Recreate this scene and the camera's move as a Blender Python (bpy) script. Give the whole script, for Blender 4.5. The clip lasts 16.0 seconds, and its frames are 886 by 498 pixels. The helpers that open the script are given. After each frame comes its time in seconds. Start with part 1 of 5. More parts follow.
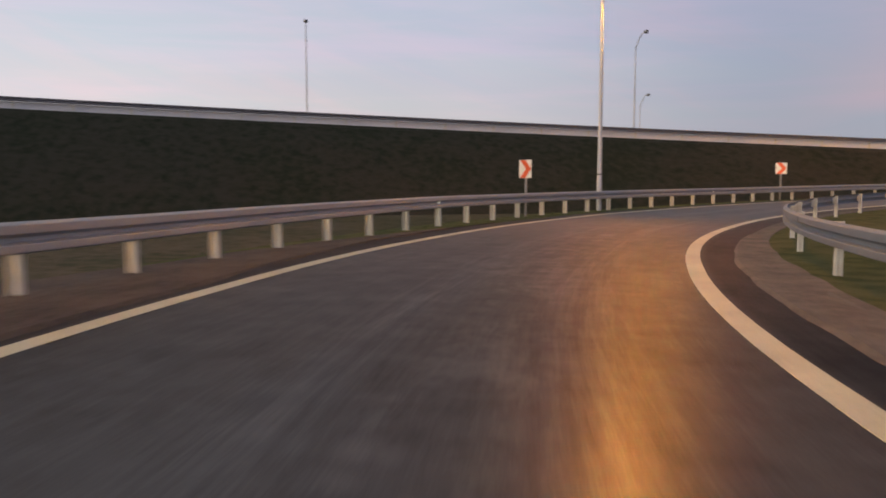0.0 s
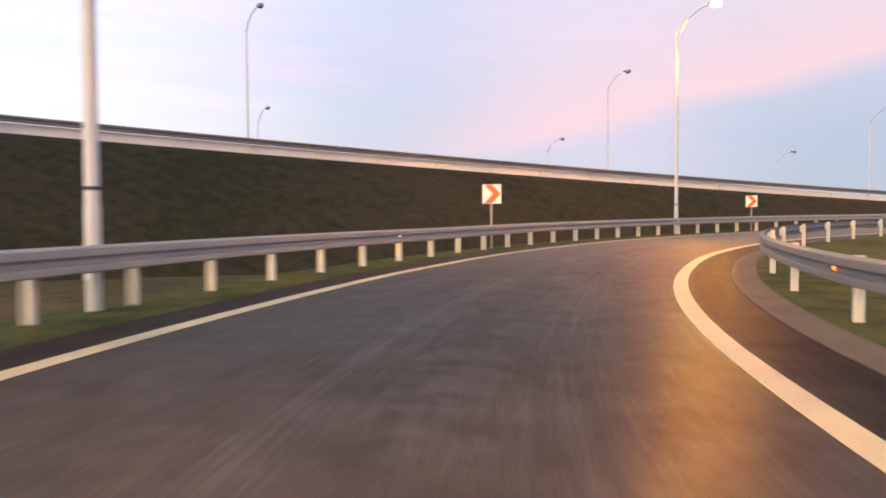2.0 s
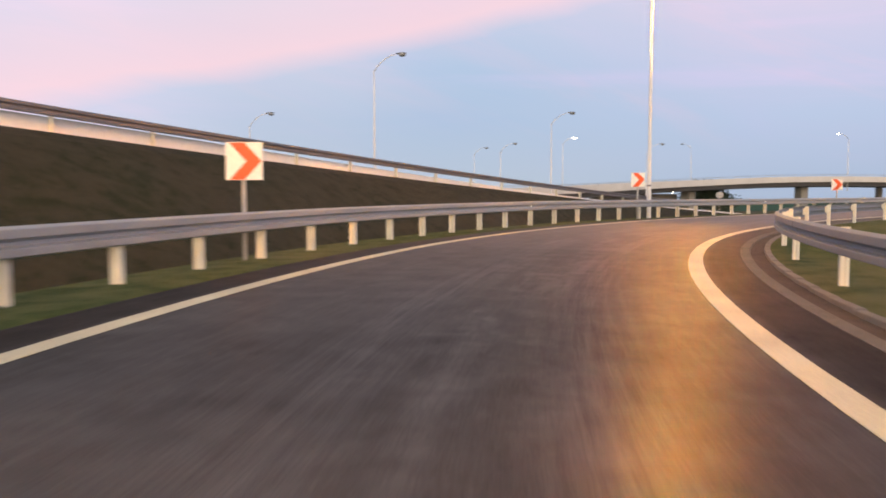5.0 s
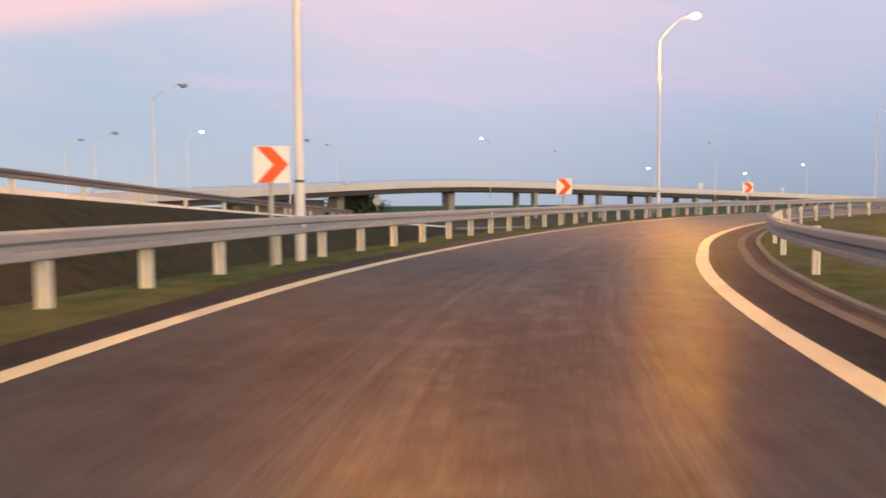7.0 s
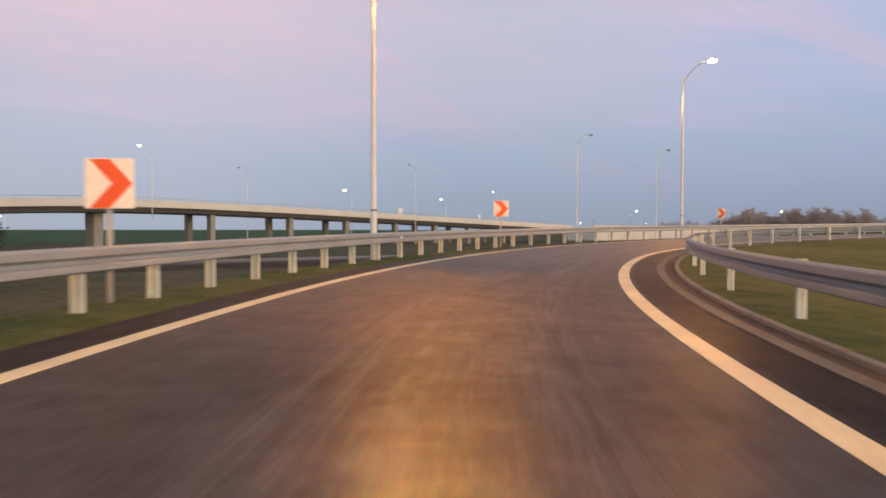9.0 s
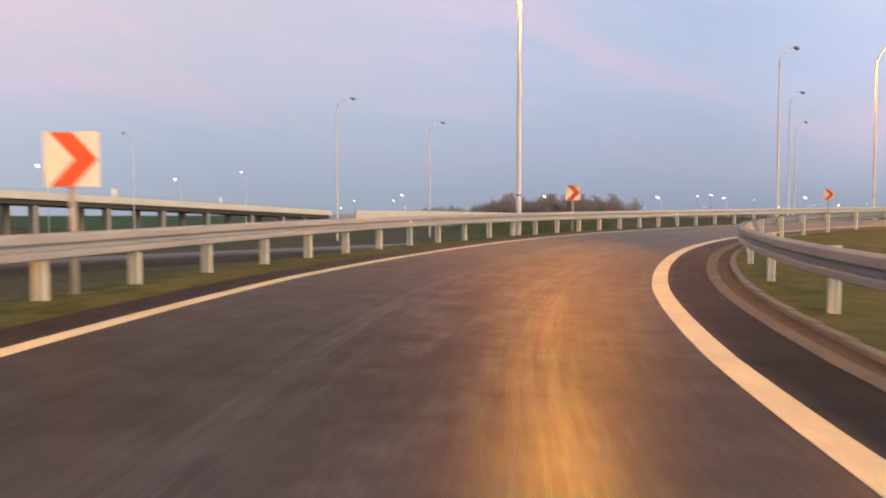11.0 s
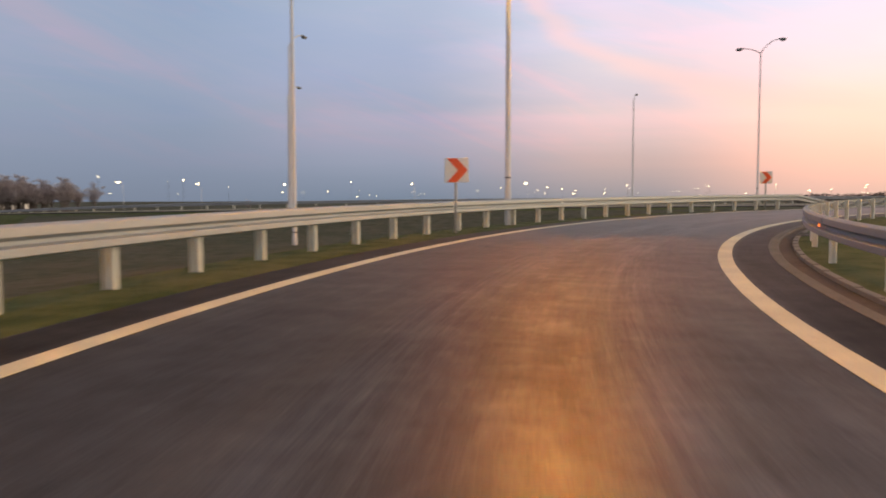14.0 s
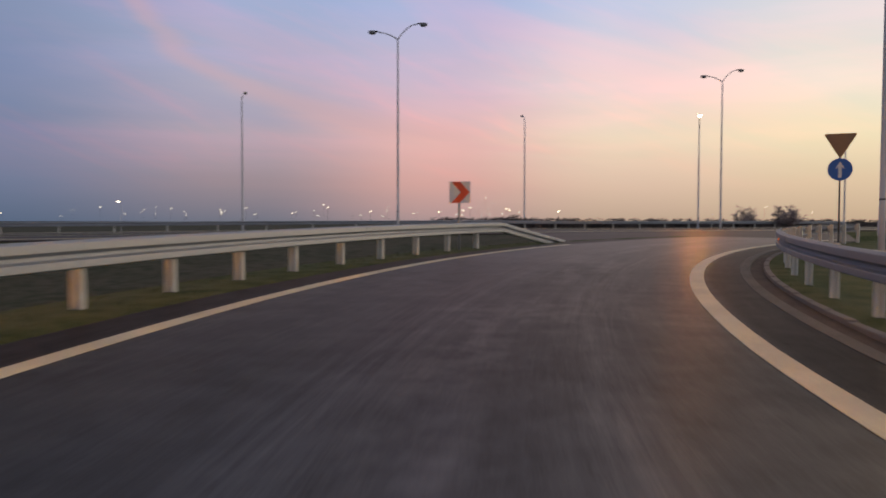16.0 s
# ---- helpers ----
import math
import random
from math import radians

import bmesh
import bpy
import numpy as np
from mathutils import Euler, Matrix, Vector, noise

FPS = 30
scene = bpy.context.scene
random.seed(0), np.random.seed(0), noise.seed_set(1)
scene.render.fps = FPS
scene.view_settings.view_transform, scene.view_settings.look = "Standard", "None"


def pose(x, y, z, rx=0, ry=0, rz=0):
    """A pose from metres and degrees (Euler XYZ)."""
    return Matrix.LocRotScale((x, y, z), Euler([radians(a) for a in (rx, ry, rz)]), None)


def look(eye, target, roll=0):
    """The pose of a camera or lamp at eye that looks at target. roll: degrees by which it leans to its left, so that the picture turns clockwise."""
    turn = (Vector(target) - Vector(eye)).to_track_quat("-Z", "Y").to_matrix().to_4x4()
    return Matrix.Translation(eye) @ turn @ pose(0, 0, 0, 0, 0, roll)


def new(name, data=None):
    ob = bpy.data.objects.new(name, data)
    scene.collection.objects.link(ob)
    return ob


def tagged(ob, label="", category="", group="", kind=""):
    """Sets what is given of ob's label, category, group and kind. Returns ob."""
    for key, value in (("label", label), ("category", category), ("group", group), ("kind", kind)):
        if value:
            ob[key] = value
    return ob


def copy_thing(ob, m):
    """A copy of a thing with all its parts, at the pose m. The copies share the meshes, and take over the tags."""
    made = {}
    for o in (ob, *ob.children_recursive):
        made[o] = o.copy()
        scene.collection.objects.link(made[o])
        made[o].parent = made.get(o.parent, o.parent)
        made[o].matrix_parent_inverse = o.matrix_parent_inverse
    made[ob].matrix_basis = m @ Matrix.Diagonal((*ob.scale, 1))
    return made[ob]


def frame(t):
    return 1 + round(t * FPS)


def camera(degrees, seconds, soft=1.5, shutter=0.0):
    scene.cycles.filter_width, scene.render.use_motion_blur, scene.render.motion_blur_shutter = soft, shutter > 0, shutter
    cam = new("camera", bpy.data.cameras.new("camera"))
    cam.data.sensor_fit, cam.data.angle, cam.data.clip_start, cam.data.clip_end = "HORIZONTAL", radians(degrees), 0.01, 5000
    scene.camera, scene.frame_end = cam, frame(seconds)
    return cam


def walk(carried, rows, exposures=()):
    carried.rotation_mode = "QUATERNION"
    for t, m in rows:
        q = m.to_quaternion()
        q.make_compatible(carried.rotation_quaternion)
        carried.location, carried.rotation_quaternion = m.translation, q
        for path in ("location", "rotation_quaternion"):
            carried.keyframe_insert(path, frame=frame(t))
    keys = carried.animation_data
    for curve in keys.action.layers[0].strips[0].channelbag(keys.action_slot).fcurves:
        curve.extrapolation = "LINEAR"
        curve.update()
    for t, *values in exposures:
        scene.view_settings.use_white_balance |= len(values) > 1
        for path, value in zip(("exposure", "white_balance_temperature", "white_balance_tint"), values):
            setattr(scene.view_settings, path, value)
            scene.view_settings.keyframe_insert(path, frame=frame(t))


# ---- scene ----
# seconds, place in metres, yaw, pitch and roll in degrees
PATH = [
    (0.0, 0.0, 0.0, 0.0, -0.0, -4.97, -0.06),
    (0.5, 0.518, 5.816, -0.046, -6.62, -4.79, 0.11),
    (0.7, 0.916, 8.099, -0.059, -9.47, -4.7, 0.15),
    (1.0, 1.722, 11.456, -0.073, -13.85, -4.53, -0.07),
    (1.5, 3.605, 16.831, -0.081, -20.99, -3.41, 0.1),
    (2.0, 6.084, 21.88, -0.072, -27.51, -2.07, 0.25),
    (2.5, 9.088, 26.61, -0.045, -33.56, -1.47, -0.32),
    (3.0, 12.593, 31.019, 0.0, -39.81, -1.52, -0.45),
    (3.5, 16.597, 35.02, 0.063, -46.6, -3.81, -0.09),
    (4.0, 21.075, 38.527, 0.145, -53.51, -3.96, -0.15),
    (4.2, 22.98, 39.778, 0.181, -56.2, -3.87, -0.18),
    (4.7, 27.952, 42.497, 0.265, -62.73, -3.67, -0.03),
    (5.25, 33.689, 44.807, 0.35, -69.67, -3.46, 0.12),
    (5.8, 39.614, 46.4, 0.426, -76.56, -3.25, 0.28),
    (6.3, 45.111, 47.207, 0.489, -83.07, -3.05, 0.43),
    (6.5, 47.347, 47.353, 0.512, -85.78, -3.25, 0.64),
    (7.0, 53.001, 47.247, 0.567, -92.66, -3.24, 0.4),
    (7.5, 58.68, 46.463, 0.617, -99.23, -3.02, 0.12),
    (8.0, 64.315, 45.043, 0.66, -105.28, -2.49, -0.03),
    (8.5, 69.848, 43.031, 0.703, -110.88, -2.01, -0.1),
    (8.7, 72.023, 42.074, 0.721, -112.84, -1.64, -0.12),
    (9.2, 77.381, 39.39, 0.77, -116.47, -1.46, -0.02),
    (9.75, 83.152, 36.03, 0.831, -120.39, -1.26, 0.09),
    (10.3, 88.679, 32.184, 0.896, -125.75, -1.06, 0.19),
    (10.8, 93.283, 28.288, 0.96, -131.01, -0.88, 0.29),
    (11.0, 95.002, 26.636, 0.986, -132.99, -2.6, 0.05),
    (11.5, 98.983, 22.305, 1.054, -138.3, -3.7, 0.29),
    (12.0, 102.455, 17.688, 1.125, -144.14, -3.71, 0.17),
    (12.5, 105.384, 12.811, 1.197, -150.27, -3.65, 0.13),
    (13.0, 107.724, 7.701, 1.271, -156.91, -3.58, 0.25),
    (13.5, 109.418, 2.414, 1.346, -163.89, -3.7, 0.11),
    (14.0, 110.436, -2.973, 1.422, -171.05, -3.67, 0.11),
    (14.5, 110.768, -8.44, 1.5, -178.29, -3.6, 0.17),
    (15.0, 110.404, -13.961, 1.581, -185.51, -3.56, 0.29),
    (15.3, 109.852, -17.263, 1.631, -189.75, -3.68, 0.04),
    (15.5, 109.347, -19.449, 1.665, -192.51, -3.07, 0.01),
    (16.0, 107.63, -24.828, 1.752, -199.1, -2.13, -0.08),
]
cam = camera(60.34, 16.0, soft=1.75, shutter=0.35)
walk(cam, [(t, pose(x, y, z, 90 + p, r, w)) for t, x, y, z, w, p, r in PATH],
     [(0.0, -0.54, 7000, 9), (1.0, -0.32, 6950, 9), (1.6, 0.18, 7150, 10), (2.0, 0.3, 7250, 10), (2.5, 0.28, 7200, 9), (3, 0.2, 7100, 9), (4, 0.24, 6950, 8), (7, 0.23, 7700, 11), (8, 0.18, 7900, 11), (8.5, 0.04, 7800, 10),
      (11, 0.22, 8150, 10), (12, 0.28, 7950, 9), (12.5, 0.26, 8200, 10), (13.5, -0.12, 7850, 9), (14, -0.3, 7800, 7), (14.5, -0.52, 7600, 7), (15.5, -1.0, 6900, 9), (16, -1.12, 6500, 10)])

# ---- world: dusk sky, brightest and warmest where the sun has set ----
SUNSET = radians(242)            # turned right from +y


def node(nt, kind, **inputs):
    n = nt.nodes.new(kind)
    for key, value in inputs.items():
        n.inputs[int(key[1:]) if key[0] == "i" and key[1:].isdigit() else key].default_value = value
    return n


def maths(nt, op, a, b=None, c=None, clamp=False):
    n = nt.nodes.new("ShaderNodeMath")
    n.operation, n.use_clamp = op, clamp
    for i, v in enumerate((a, b, c)):
        if v is None:
            continue
        if isinstance(v, (int, float)):
            n.inputs[i].default_value = v
        else:
            nt.links.new(v, n.inputs[i])
    return n.outputs[0]


def ramp(nt, fac, stops, smooth=False):
    n = nt.nodes.new("ShaderNodeValToRGB")
    n.color_ramp.interpolation = "EASE" if smooth else "LINEAR"
    el = n.color_ramp.elements
    while len(el) < len(stops):
        el.new(0.5)
    for e, (p, c) in zip(el, stops):
        e.position, e.color = p, (*c, 1) if len(c) == 3 else c
    if fac is not None:
        nt.links.new(fac, n.inputs[0])
    return n.outputs[0]


def mix(nt, fac, a, b, blend="MIX"):
    n = nt.nodes.new("ShaderNodeMix")
    n.data_type, n.blend_type = "RGBA", blend
    for sock, v in ((n.inputs[0], fac), (n.inputs[6], a), (n.inputs[7], b)):
        if isinstance(v, (int, float)):
            sock.default_value = v
        elif isinstance(v, tuple):
            sock.default_value = (*v, 1)
        else:
            nt.links.new(v, sock)
    return n.outputs[2]


def srgb(r, g, b):
    return tuple((c / 255 / 12.92) if c <= 10 else ((c / 255 + 0.055) / 1.055) ** 2.4 for c in (r, g, b))


def tone(stops, *colours, tint=None):
    """Sky colours as seen through a camera set to so many stops."""
    k = 2.0 ** -stops
    return [tuple(c * k * w for c, w in zip(srgb(*rgb), tint or TINT)) for rgb in colours]


TINT = (1.0, 1.045, 0.97)
NORTH, EAST, SOUTH, WEST = (1.02, 1.02, 1.0), (1.05, 1.02, 0.96), (0.98, 1.03, 0.99), (0.95, 1.05, 1.02)
HEIGHTS = (0.0, 0.03, 0.065, 0.105, 0.17)     # as parts of a right angle
ZENITH = (0.36, 0.37, 0.43)


def build_sky():
    world = bpy.data.worlds.new("dusk")
    scene.world = world
    world.use_nodes = True
    nt = world.node_tree
    bg = nt.nodes["Background"]
    tc = nt.nodes.new("ShaderNodeTexCoord")
    sep = nt.nodes.new("ShaderNodeSeparateXYZ")
    nt.links.new(tc.outputs["Generated"], sep.inputs[0])
    x, y, z = sep.outputs
    elev = maths(nt, "DIVIDE", maths(nt, "ARCSINE", z), 1.5708)
    up = maths(nt, "MAXIMUM", elev, 0.0)
    az = maths(nt, "ARCTAN2", x, y)                      # turned right from +y
    turn = maths(nt, "MODULO", maths(nt, "ADD", az, 2 * math.pi + radians(60)), 2 * math.pi)   # from 60 degrees left of +y
    turn = maths(nt, "DIVIDE", turn, 2 * math.pi)
    # slow wisps of cloud on a plane high above
    down = maths(nt, "ADD", maths(nt, "MAXIMUM", z, 0.0), 0.12)
    comb = nt.nodes.new("ShaderNodeCombineXYZ")
    nt.links.new(maths(nt, "DIVIDE", x, down), comb.inputs[0])
    nt.links.new(maths(nt, "DIVIDE", y, down), comb.inputs[1])
    mapped = nt.nodes.new("ShaderNodeMapping")
    mapped.inputs["Rotation"].default_value = (0, 0, radians(28))
    mapped.inputs["Scale"].default_value = (0.32, 1.0, 1.0)
    nt.links.new(comb.outputs[0], mapped.inputs[0])
    cloud = node(nt, "ShaderNodeTexNoise", Scale=0.9, Detail=5.0, Roughness=0.55, Distortion=0.6)
    nt.links.new(mapped.outputs[0], cloud.inputs["Vector"])
    wisp = maths(nt, "MULTIPLY_ADD", cloud.outputs[0], 0.05, -0.025)
    calm = maths(nt, "MINIMUM", maths(nt, "MULTIPLY", up, 9.0), 1.0)           # the wisps flatten out towards the horizon
    tall = maths(nt, "MAXIMUM", maths(nt, "ADD", up, maths(nt, "MULTIPLY", maths(nt, "MULTIPLY", wisp, calm), 0.6)), 0.0)
    # columns of sky round the compass: degrees, colours from the horizon up
    columns = [
        (-60, tone(-0.4, (238, 216, 216), (238, 220, 224), (234, 226, 238), (222, 222, 240), (206, 208, 232), tint=NORTH)),
        (-28, tone(-0.4, (228, 222, 226), (224, 222, 230), (218, 224, 238), (208, 220, 240), (196, 208, 234), tint=NORTH)),
        (0, tone(-0.4, (214, 206, 212), (210, 206, 216), (204, 208, 222), (198, 206, 228), (190, 202, 232), tint=NORTH)),
        (26, tone(0.0, (180, 192, 214), (188, 196, 218), (188, 199, 225), (186, 200, 232), (188, 202, 236), tint=NORTH)),
        (40, tone(0.05, (186, 196, 224), (194, 200, 230), (198, 200, 234), (200, 202, 238), (200, 206, 242))),
        (55, tone(0.05, (174, 184, 212), (174, 186, 217), (176, 188, 223), (186, 194, 229), (202, 204, 237))),
        (68, tone(0.05, (174, 184, 210), (170, 184, 217), (166, 184, 223), (168, 187, 227), (190, 196, 232))),
        (93, tone(0.0, (154, 173, 208), (160, 180, 217), (168, 187, 226), (182, 191, 230), (202, 197, 232), tint=EAST)),
        (120, tone(0.0, (138, 158, 194), (145, 166, 206), (154, 177, 218), (171, 185, 226), (181, 191, 232), tint=EAST)),
        (150, tone(0.04, (136, 150, 187), (148, 163, 204), (158, 175, 218), (167, 185, 232), (171, 191, 238), tint=SOUTH)),
        (168, tone(-0.86, (99, 112, 140), (124, 132, 163), (138, 144, 175), (140, 150, 186), (146, 159, 196), tint=SOUTH)),
        (185, tone(-1.27, (112, 108, 122), (152, 130, 138), (174, 152, 164), (172, 160, 180), (156, 164, 198), tint=WEST)),
        (199, tone(-1.2, (172, 140, 140), (212, 158, 152), (230, 176, 172), (210, 178, 194), (172, 176, 212), tint=WEST)),
        (212, tone(-1.2, (190, 157, 138), (221, 183, 163), (237, 207, 184), (233, 205, 203), (198, 197, 221), tint=WEST)),
        (228, tone(-1.18, (200, 165, 140), (224, 190, 160), (240, 218, 184), (242, 222, 206), (222, 212, 216), tint=WEST)),
        (262, tone(-1.3, (209, 168, 123), (240, 204, 148), (249, 226, 170), (249, 230, 197), (226, 212, 216), tint=WEST)),
        (286, tone(-1.08, (228, 196, 170), (240, 210, 186), (244, 222, 204), (234, 220, 224), (214, 210, 228), tint=WEST)),
        (300, tone(-0.4, (238, 216, 216), (238, 220, 224), (234, 226, 238), (222, 222, 240), (206, 208, 232), tint=WEST)),
    ]
    sky, last = None, None
    for deg, colours in columns:
        col = ramp(nt, tall, list(zip(HEIGHTS, colours)) + [(0.6, ZENITH)])
        here = (deg + 60) / 360
        if sky is None:
            sky = col
        else:
            sky = mix(nt, ramp(nt, maths(nt, "ADD", turn, maths(nt, "MULTIPLY", maths(nt, "MULTIPLY", wisp, calm), 0.5)), [(last, (0, 0, 0)), (here, (1, 1, 1))], True), sky, col)
        last = here
    # wisps of pink
    veil = ramp(nt, cloud.outputs[0], [(0.46, (0, 0, 0)), (0.66, (1, 1, 1))], True)
    high = ramp(nt, up, [(0.0, (0, 0, 0)), (0.05, (0.7, 0.7, 0.7)), (0.45, (0.5, 0.5, 0.5)), (0.9, (0, 0, 0))])
    sky = mix(nt, maths(nt, "MULTIPLY", maths(nt, "MULTIPLY", veil, high), 0.3), sky, (1.06, 0.94, 1.02), "MULTIPLY")
    # thin level bands of high cloud, faintly rosy
    level = nt.nodes.new("ShaderNodeMapping")
    level.inputs["Scale"].default_value = (1.7, 1.7, 17.0)
    level.inputs["Rotation"].default_value = (radians(2.5), radians(-2.0), 0)
    nt.links.new(tc.outputs["Generated"], level.inputs[0])
    band = node(nt, "ShaderNodeTexNoise", Scale=1.0, Detail=5.0, Roughness=0.6, Distortion=0.35)
    nt.links.new(level.outputs[0], band.inputs["Vector"])
    bands = ramp(nt, band.outputs[0], [(0.44, (0, 0, 0)), (0.68, (1, 1, 1))], True)
    aloft = ramp(nt, up, [(0.02, (0, 0, 0)), (0.08, (1, 1, 1)), (0.35, (0.6, 0.6, 0.6)), (0.7, (0, 0, 0))])
    sky = mix(nt, maths(nt, "MULTIPLY", maths(nt, "MULTIPLY", bands, aloft), 0.7), sky, (1.2, 1.02, 1.06), "MULTIPLY")
    # feathered rosy wisps through the south-east and south that slope down towards the sunset
    rad = maths(nt, "MULTIPLY", elev, 1.5708)
    bearing = maths(nt, "MULTIPLY", turn, 2 * math.pi)
    for sx, sy, slope, lo, hi, share, tint in ((2.2, 13.0, 0.34, 0.48, 0.7, 0.9, (1.28, 1.0, 0.97)), (5.0, 34.0, 0.3, 0.5, 0.75, 0.4, (1.16, 1.02, 1.0)), (1.5, 8.0, 0.2, 0.5, 0.7, 0.55, (0.84, 0.93, 1.02))):
        slant = nt.nodes.new("ShaderNodeCombineXYZ")
        nt.links.new(maths(nt, "MULTIPLY", bearing, sx), slant.inputs[0])
        nt.links.new(maths(nt, "MULTIPLY", maths(nt, "MULTIPLY_ADD", bearing, slope, rad), sy), slant.inputs[1])
        slant.inputs[2].default_value = sx
        wool = node(nt, "ShaderNodeTexNoise", Scale=1.0, Detail=6.0, Roughness=0.58, Distortion=0.5)
        nt.links.new(slant.outputs[0], wool.inputs["Vector"])
        feather = ramp(nt, wool.outputs[0], [(lo, (0, 0, 0)), (hi, (1, 1, 1))], True)
        where = ramp(nt, turn, [(0.4, (0.45, 0.45, 0.45)), (0.5, (1, 1, 1)), (0.72, (1, 1, 1)), (0.8, (0.45, 0.45, 0.45))], True)
        rising = ramp(nt, up, [(0.02, (0, 0, 0)), (0.07, (1, 1, 1)), (0.4, (0.7, 0.7, 0.7)), (0.8, (0, 0, 0))])
        sky = mix(nt, maths(nt, "MULTIPLY", maths(nt, "MULTIPLY", maths(nt, "MULTIPLY", feather, where), rising), share), sky, tint, "MULTIPLY")
    # pink bank in the north-east with a slanting lower edge
    edge = maths(nt, "SUBTRACT", rad, maths(nt, "MULTIPLY_ADD", maths(nt, "SUBTRACT", az, 0.873), 0.2, 0.142))
    bank = ramp(nt, maths(nt, "ADD", edge, maths(nt, "MULTIPLY", wisp, 0.9)), [(0.0, (0, 0, 0)), (0.03, (0.95, 0.95, 0.95)), (0.06, (0.75, 0.75, 0.75)), (0.12, (0.35, 0.35, 0.35)), (0.25, (0, 0, 0))])
    window = ramp(nt, maths(nt, "COSINE", maths(nt, "SUBTRACT", az, radians(62))), [(0.76, (0, 0, 0)), (0.92, (1, 1, 1))], True)
    sky = mix(nt, maths(nt, "MULTIPLY", maths(nt, "MULTIPLY", bank, window), 0.8), sky, tone(0.05, (240, 202, 224))[0])
    # a thin rosy streak that curves down towards the horizon beside the sunset
    fall = maths(nt, "EXPONENT", maths(nt, "MULTIPLY", maths(nt, "SUBTRACT", maths(nt, "MULTIPLY", turn, 2 * math.pi), radians(237)), -6.0))
    gap = maths(nt, "ABSOLUTE", maths(nt, "SUBTRACT", maths(nt, "ADD", rad, maths(nt, "MULTIPLY", wisp, 1.6)), maths(nt, "MULTIPLY_ADD", fall, 0.17, 0.09)))
    streak = ramp(nt, gap, [(0.0, (1, 1, 1)), (0.026, (0, 0, 0))], True)
    reach = ramp(nt, maths(nt, "COSINE", maths(nt, "SUBTRACT", az, radians(187))), [(0.955, (0, 0, 0)), (0.985, (1, 1, 1))], True)
    sky = mix(nt, maths(nt, "MULTIPLY", maths(nt, "MULTIPLY", streak, reach), 0.27), sky, tone(-1.05, (234, 172, 168))[0])
    # below the horizon: dark land
    sky = mix(nt, maths(nt, "MULTIPLY", maths(nt, "MAXIMUM", maths(nt, "MULTIPLY", elev, -1.0), 0.0), 30.0, clamp=True), sky, (0.05, 0.05, 0.04))
    nt.links.new(sky, bg.inputs[0])
    bg.inputs[1].default_value = SKY_STRENGTH


SKY_STRENGTH = 1.0
build_sky()
# the last glow of the sunken sun: weak, wide and warm
glow_lamp = bpy.data.lights.new("sunset_glow", "SUN")
glow_lamp.energy, glow_lamp.angle, glow_lamp.color = 1.1, radians(25), (1.0, 0.8, 0.58)
glow_ob = new("sunset_glow", glow_lamp)
glow_ob.matrix_world = look((0, 0, 0), (-math.sin(SUNSET), -math.cos(SUNSET), -0.12))

SODIUM = (1.0, 0.34, 0.03)
LAMP_WATT = 24500.0


# ---- materials ----
def material(name, rough=0.7, metal=0.0):
    m = bpy.data.materials.new(name)
    m.use_nodes = True
    b = m.node_tree.nodes["Principled BSDF"]
    b.inputs["Roughness"].default_value, b.inputs["Metallic"].default_value = rough, metal
    return m, m.node_tree, b


def coords(nt, scale=(1, 1, 1)):
    g = nt.nodes.new("ShaderNodeNewGeometry")
    mp = nt.nodes.new("ShaderNodeMapping")
    mp.inputs["Scale"].default_value = scale
    nt.links.new(g.outputs["Position"], mp.inputs[0])
    return mp.outputs[0]


def noise_tex(nt, vec, scale, detail=4.0, rough=0.55, distortion=0.0):
    n = node(nt, "ShaderNodeTexNoise", Scale=scale, Detail=detail, Roughness=rough, Distortion=distortion)
    nt.links.new(vec, n.inputs["Vector"])
    return n.outputs[0]


def bump(nt, b, height, strength, distance):
    n = node(nt, "ShaderNodeBump", Strength=strength, Distance=distance)
    nt.links.new(height, n.inputs["Height"])
    nt.links.new(n.outputs[0], b.inputs["Normal"])


def two_tone(name, dark, light, fine=40.0, broad=1.2, rough=0.7, metal=0.0, relief=0.3, depth=0.004, spread=0.5):
    """A surface whose colour drifts between two tones at two scales, with fine relief."""
    m, nt, b = material(name, rough, metal)
    v = coords(nt)
    a, c = noise_tex(nt, v, fine), noise_tex(nt, v, broad, 5.0)
    f = maths(nt, "ADD", maths(nt, "MULTIPLY", a, spread), maths(nt, "MULTIPLY", c, 1.0 - spread))
    nt.links.new(ramp(nt, f, [(0.32, dark), (0.68, light)]), b.inputs["Base Color"])
    nt.links.new(maths(nt, "MULTIPLY_ADD", c, 0.3, rough - 0.15), b.inputs["Roughness"])
    bump(nt, b, a, relief, depth)
    return m


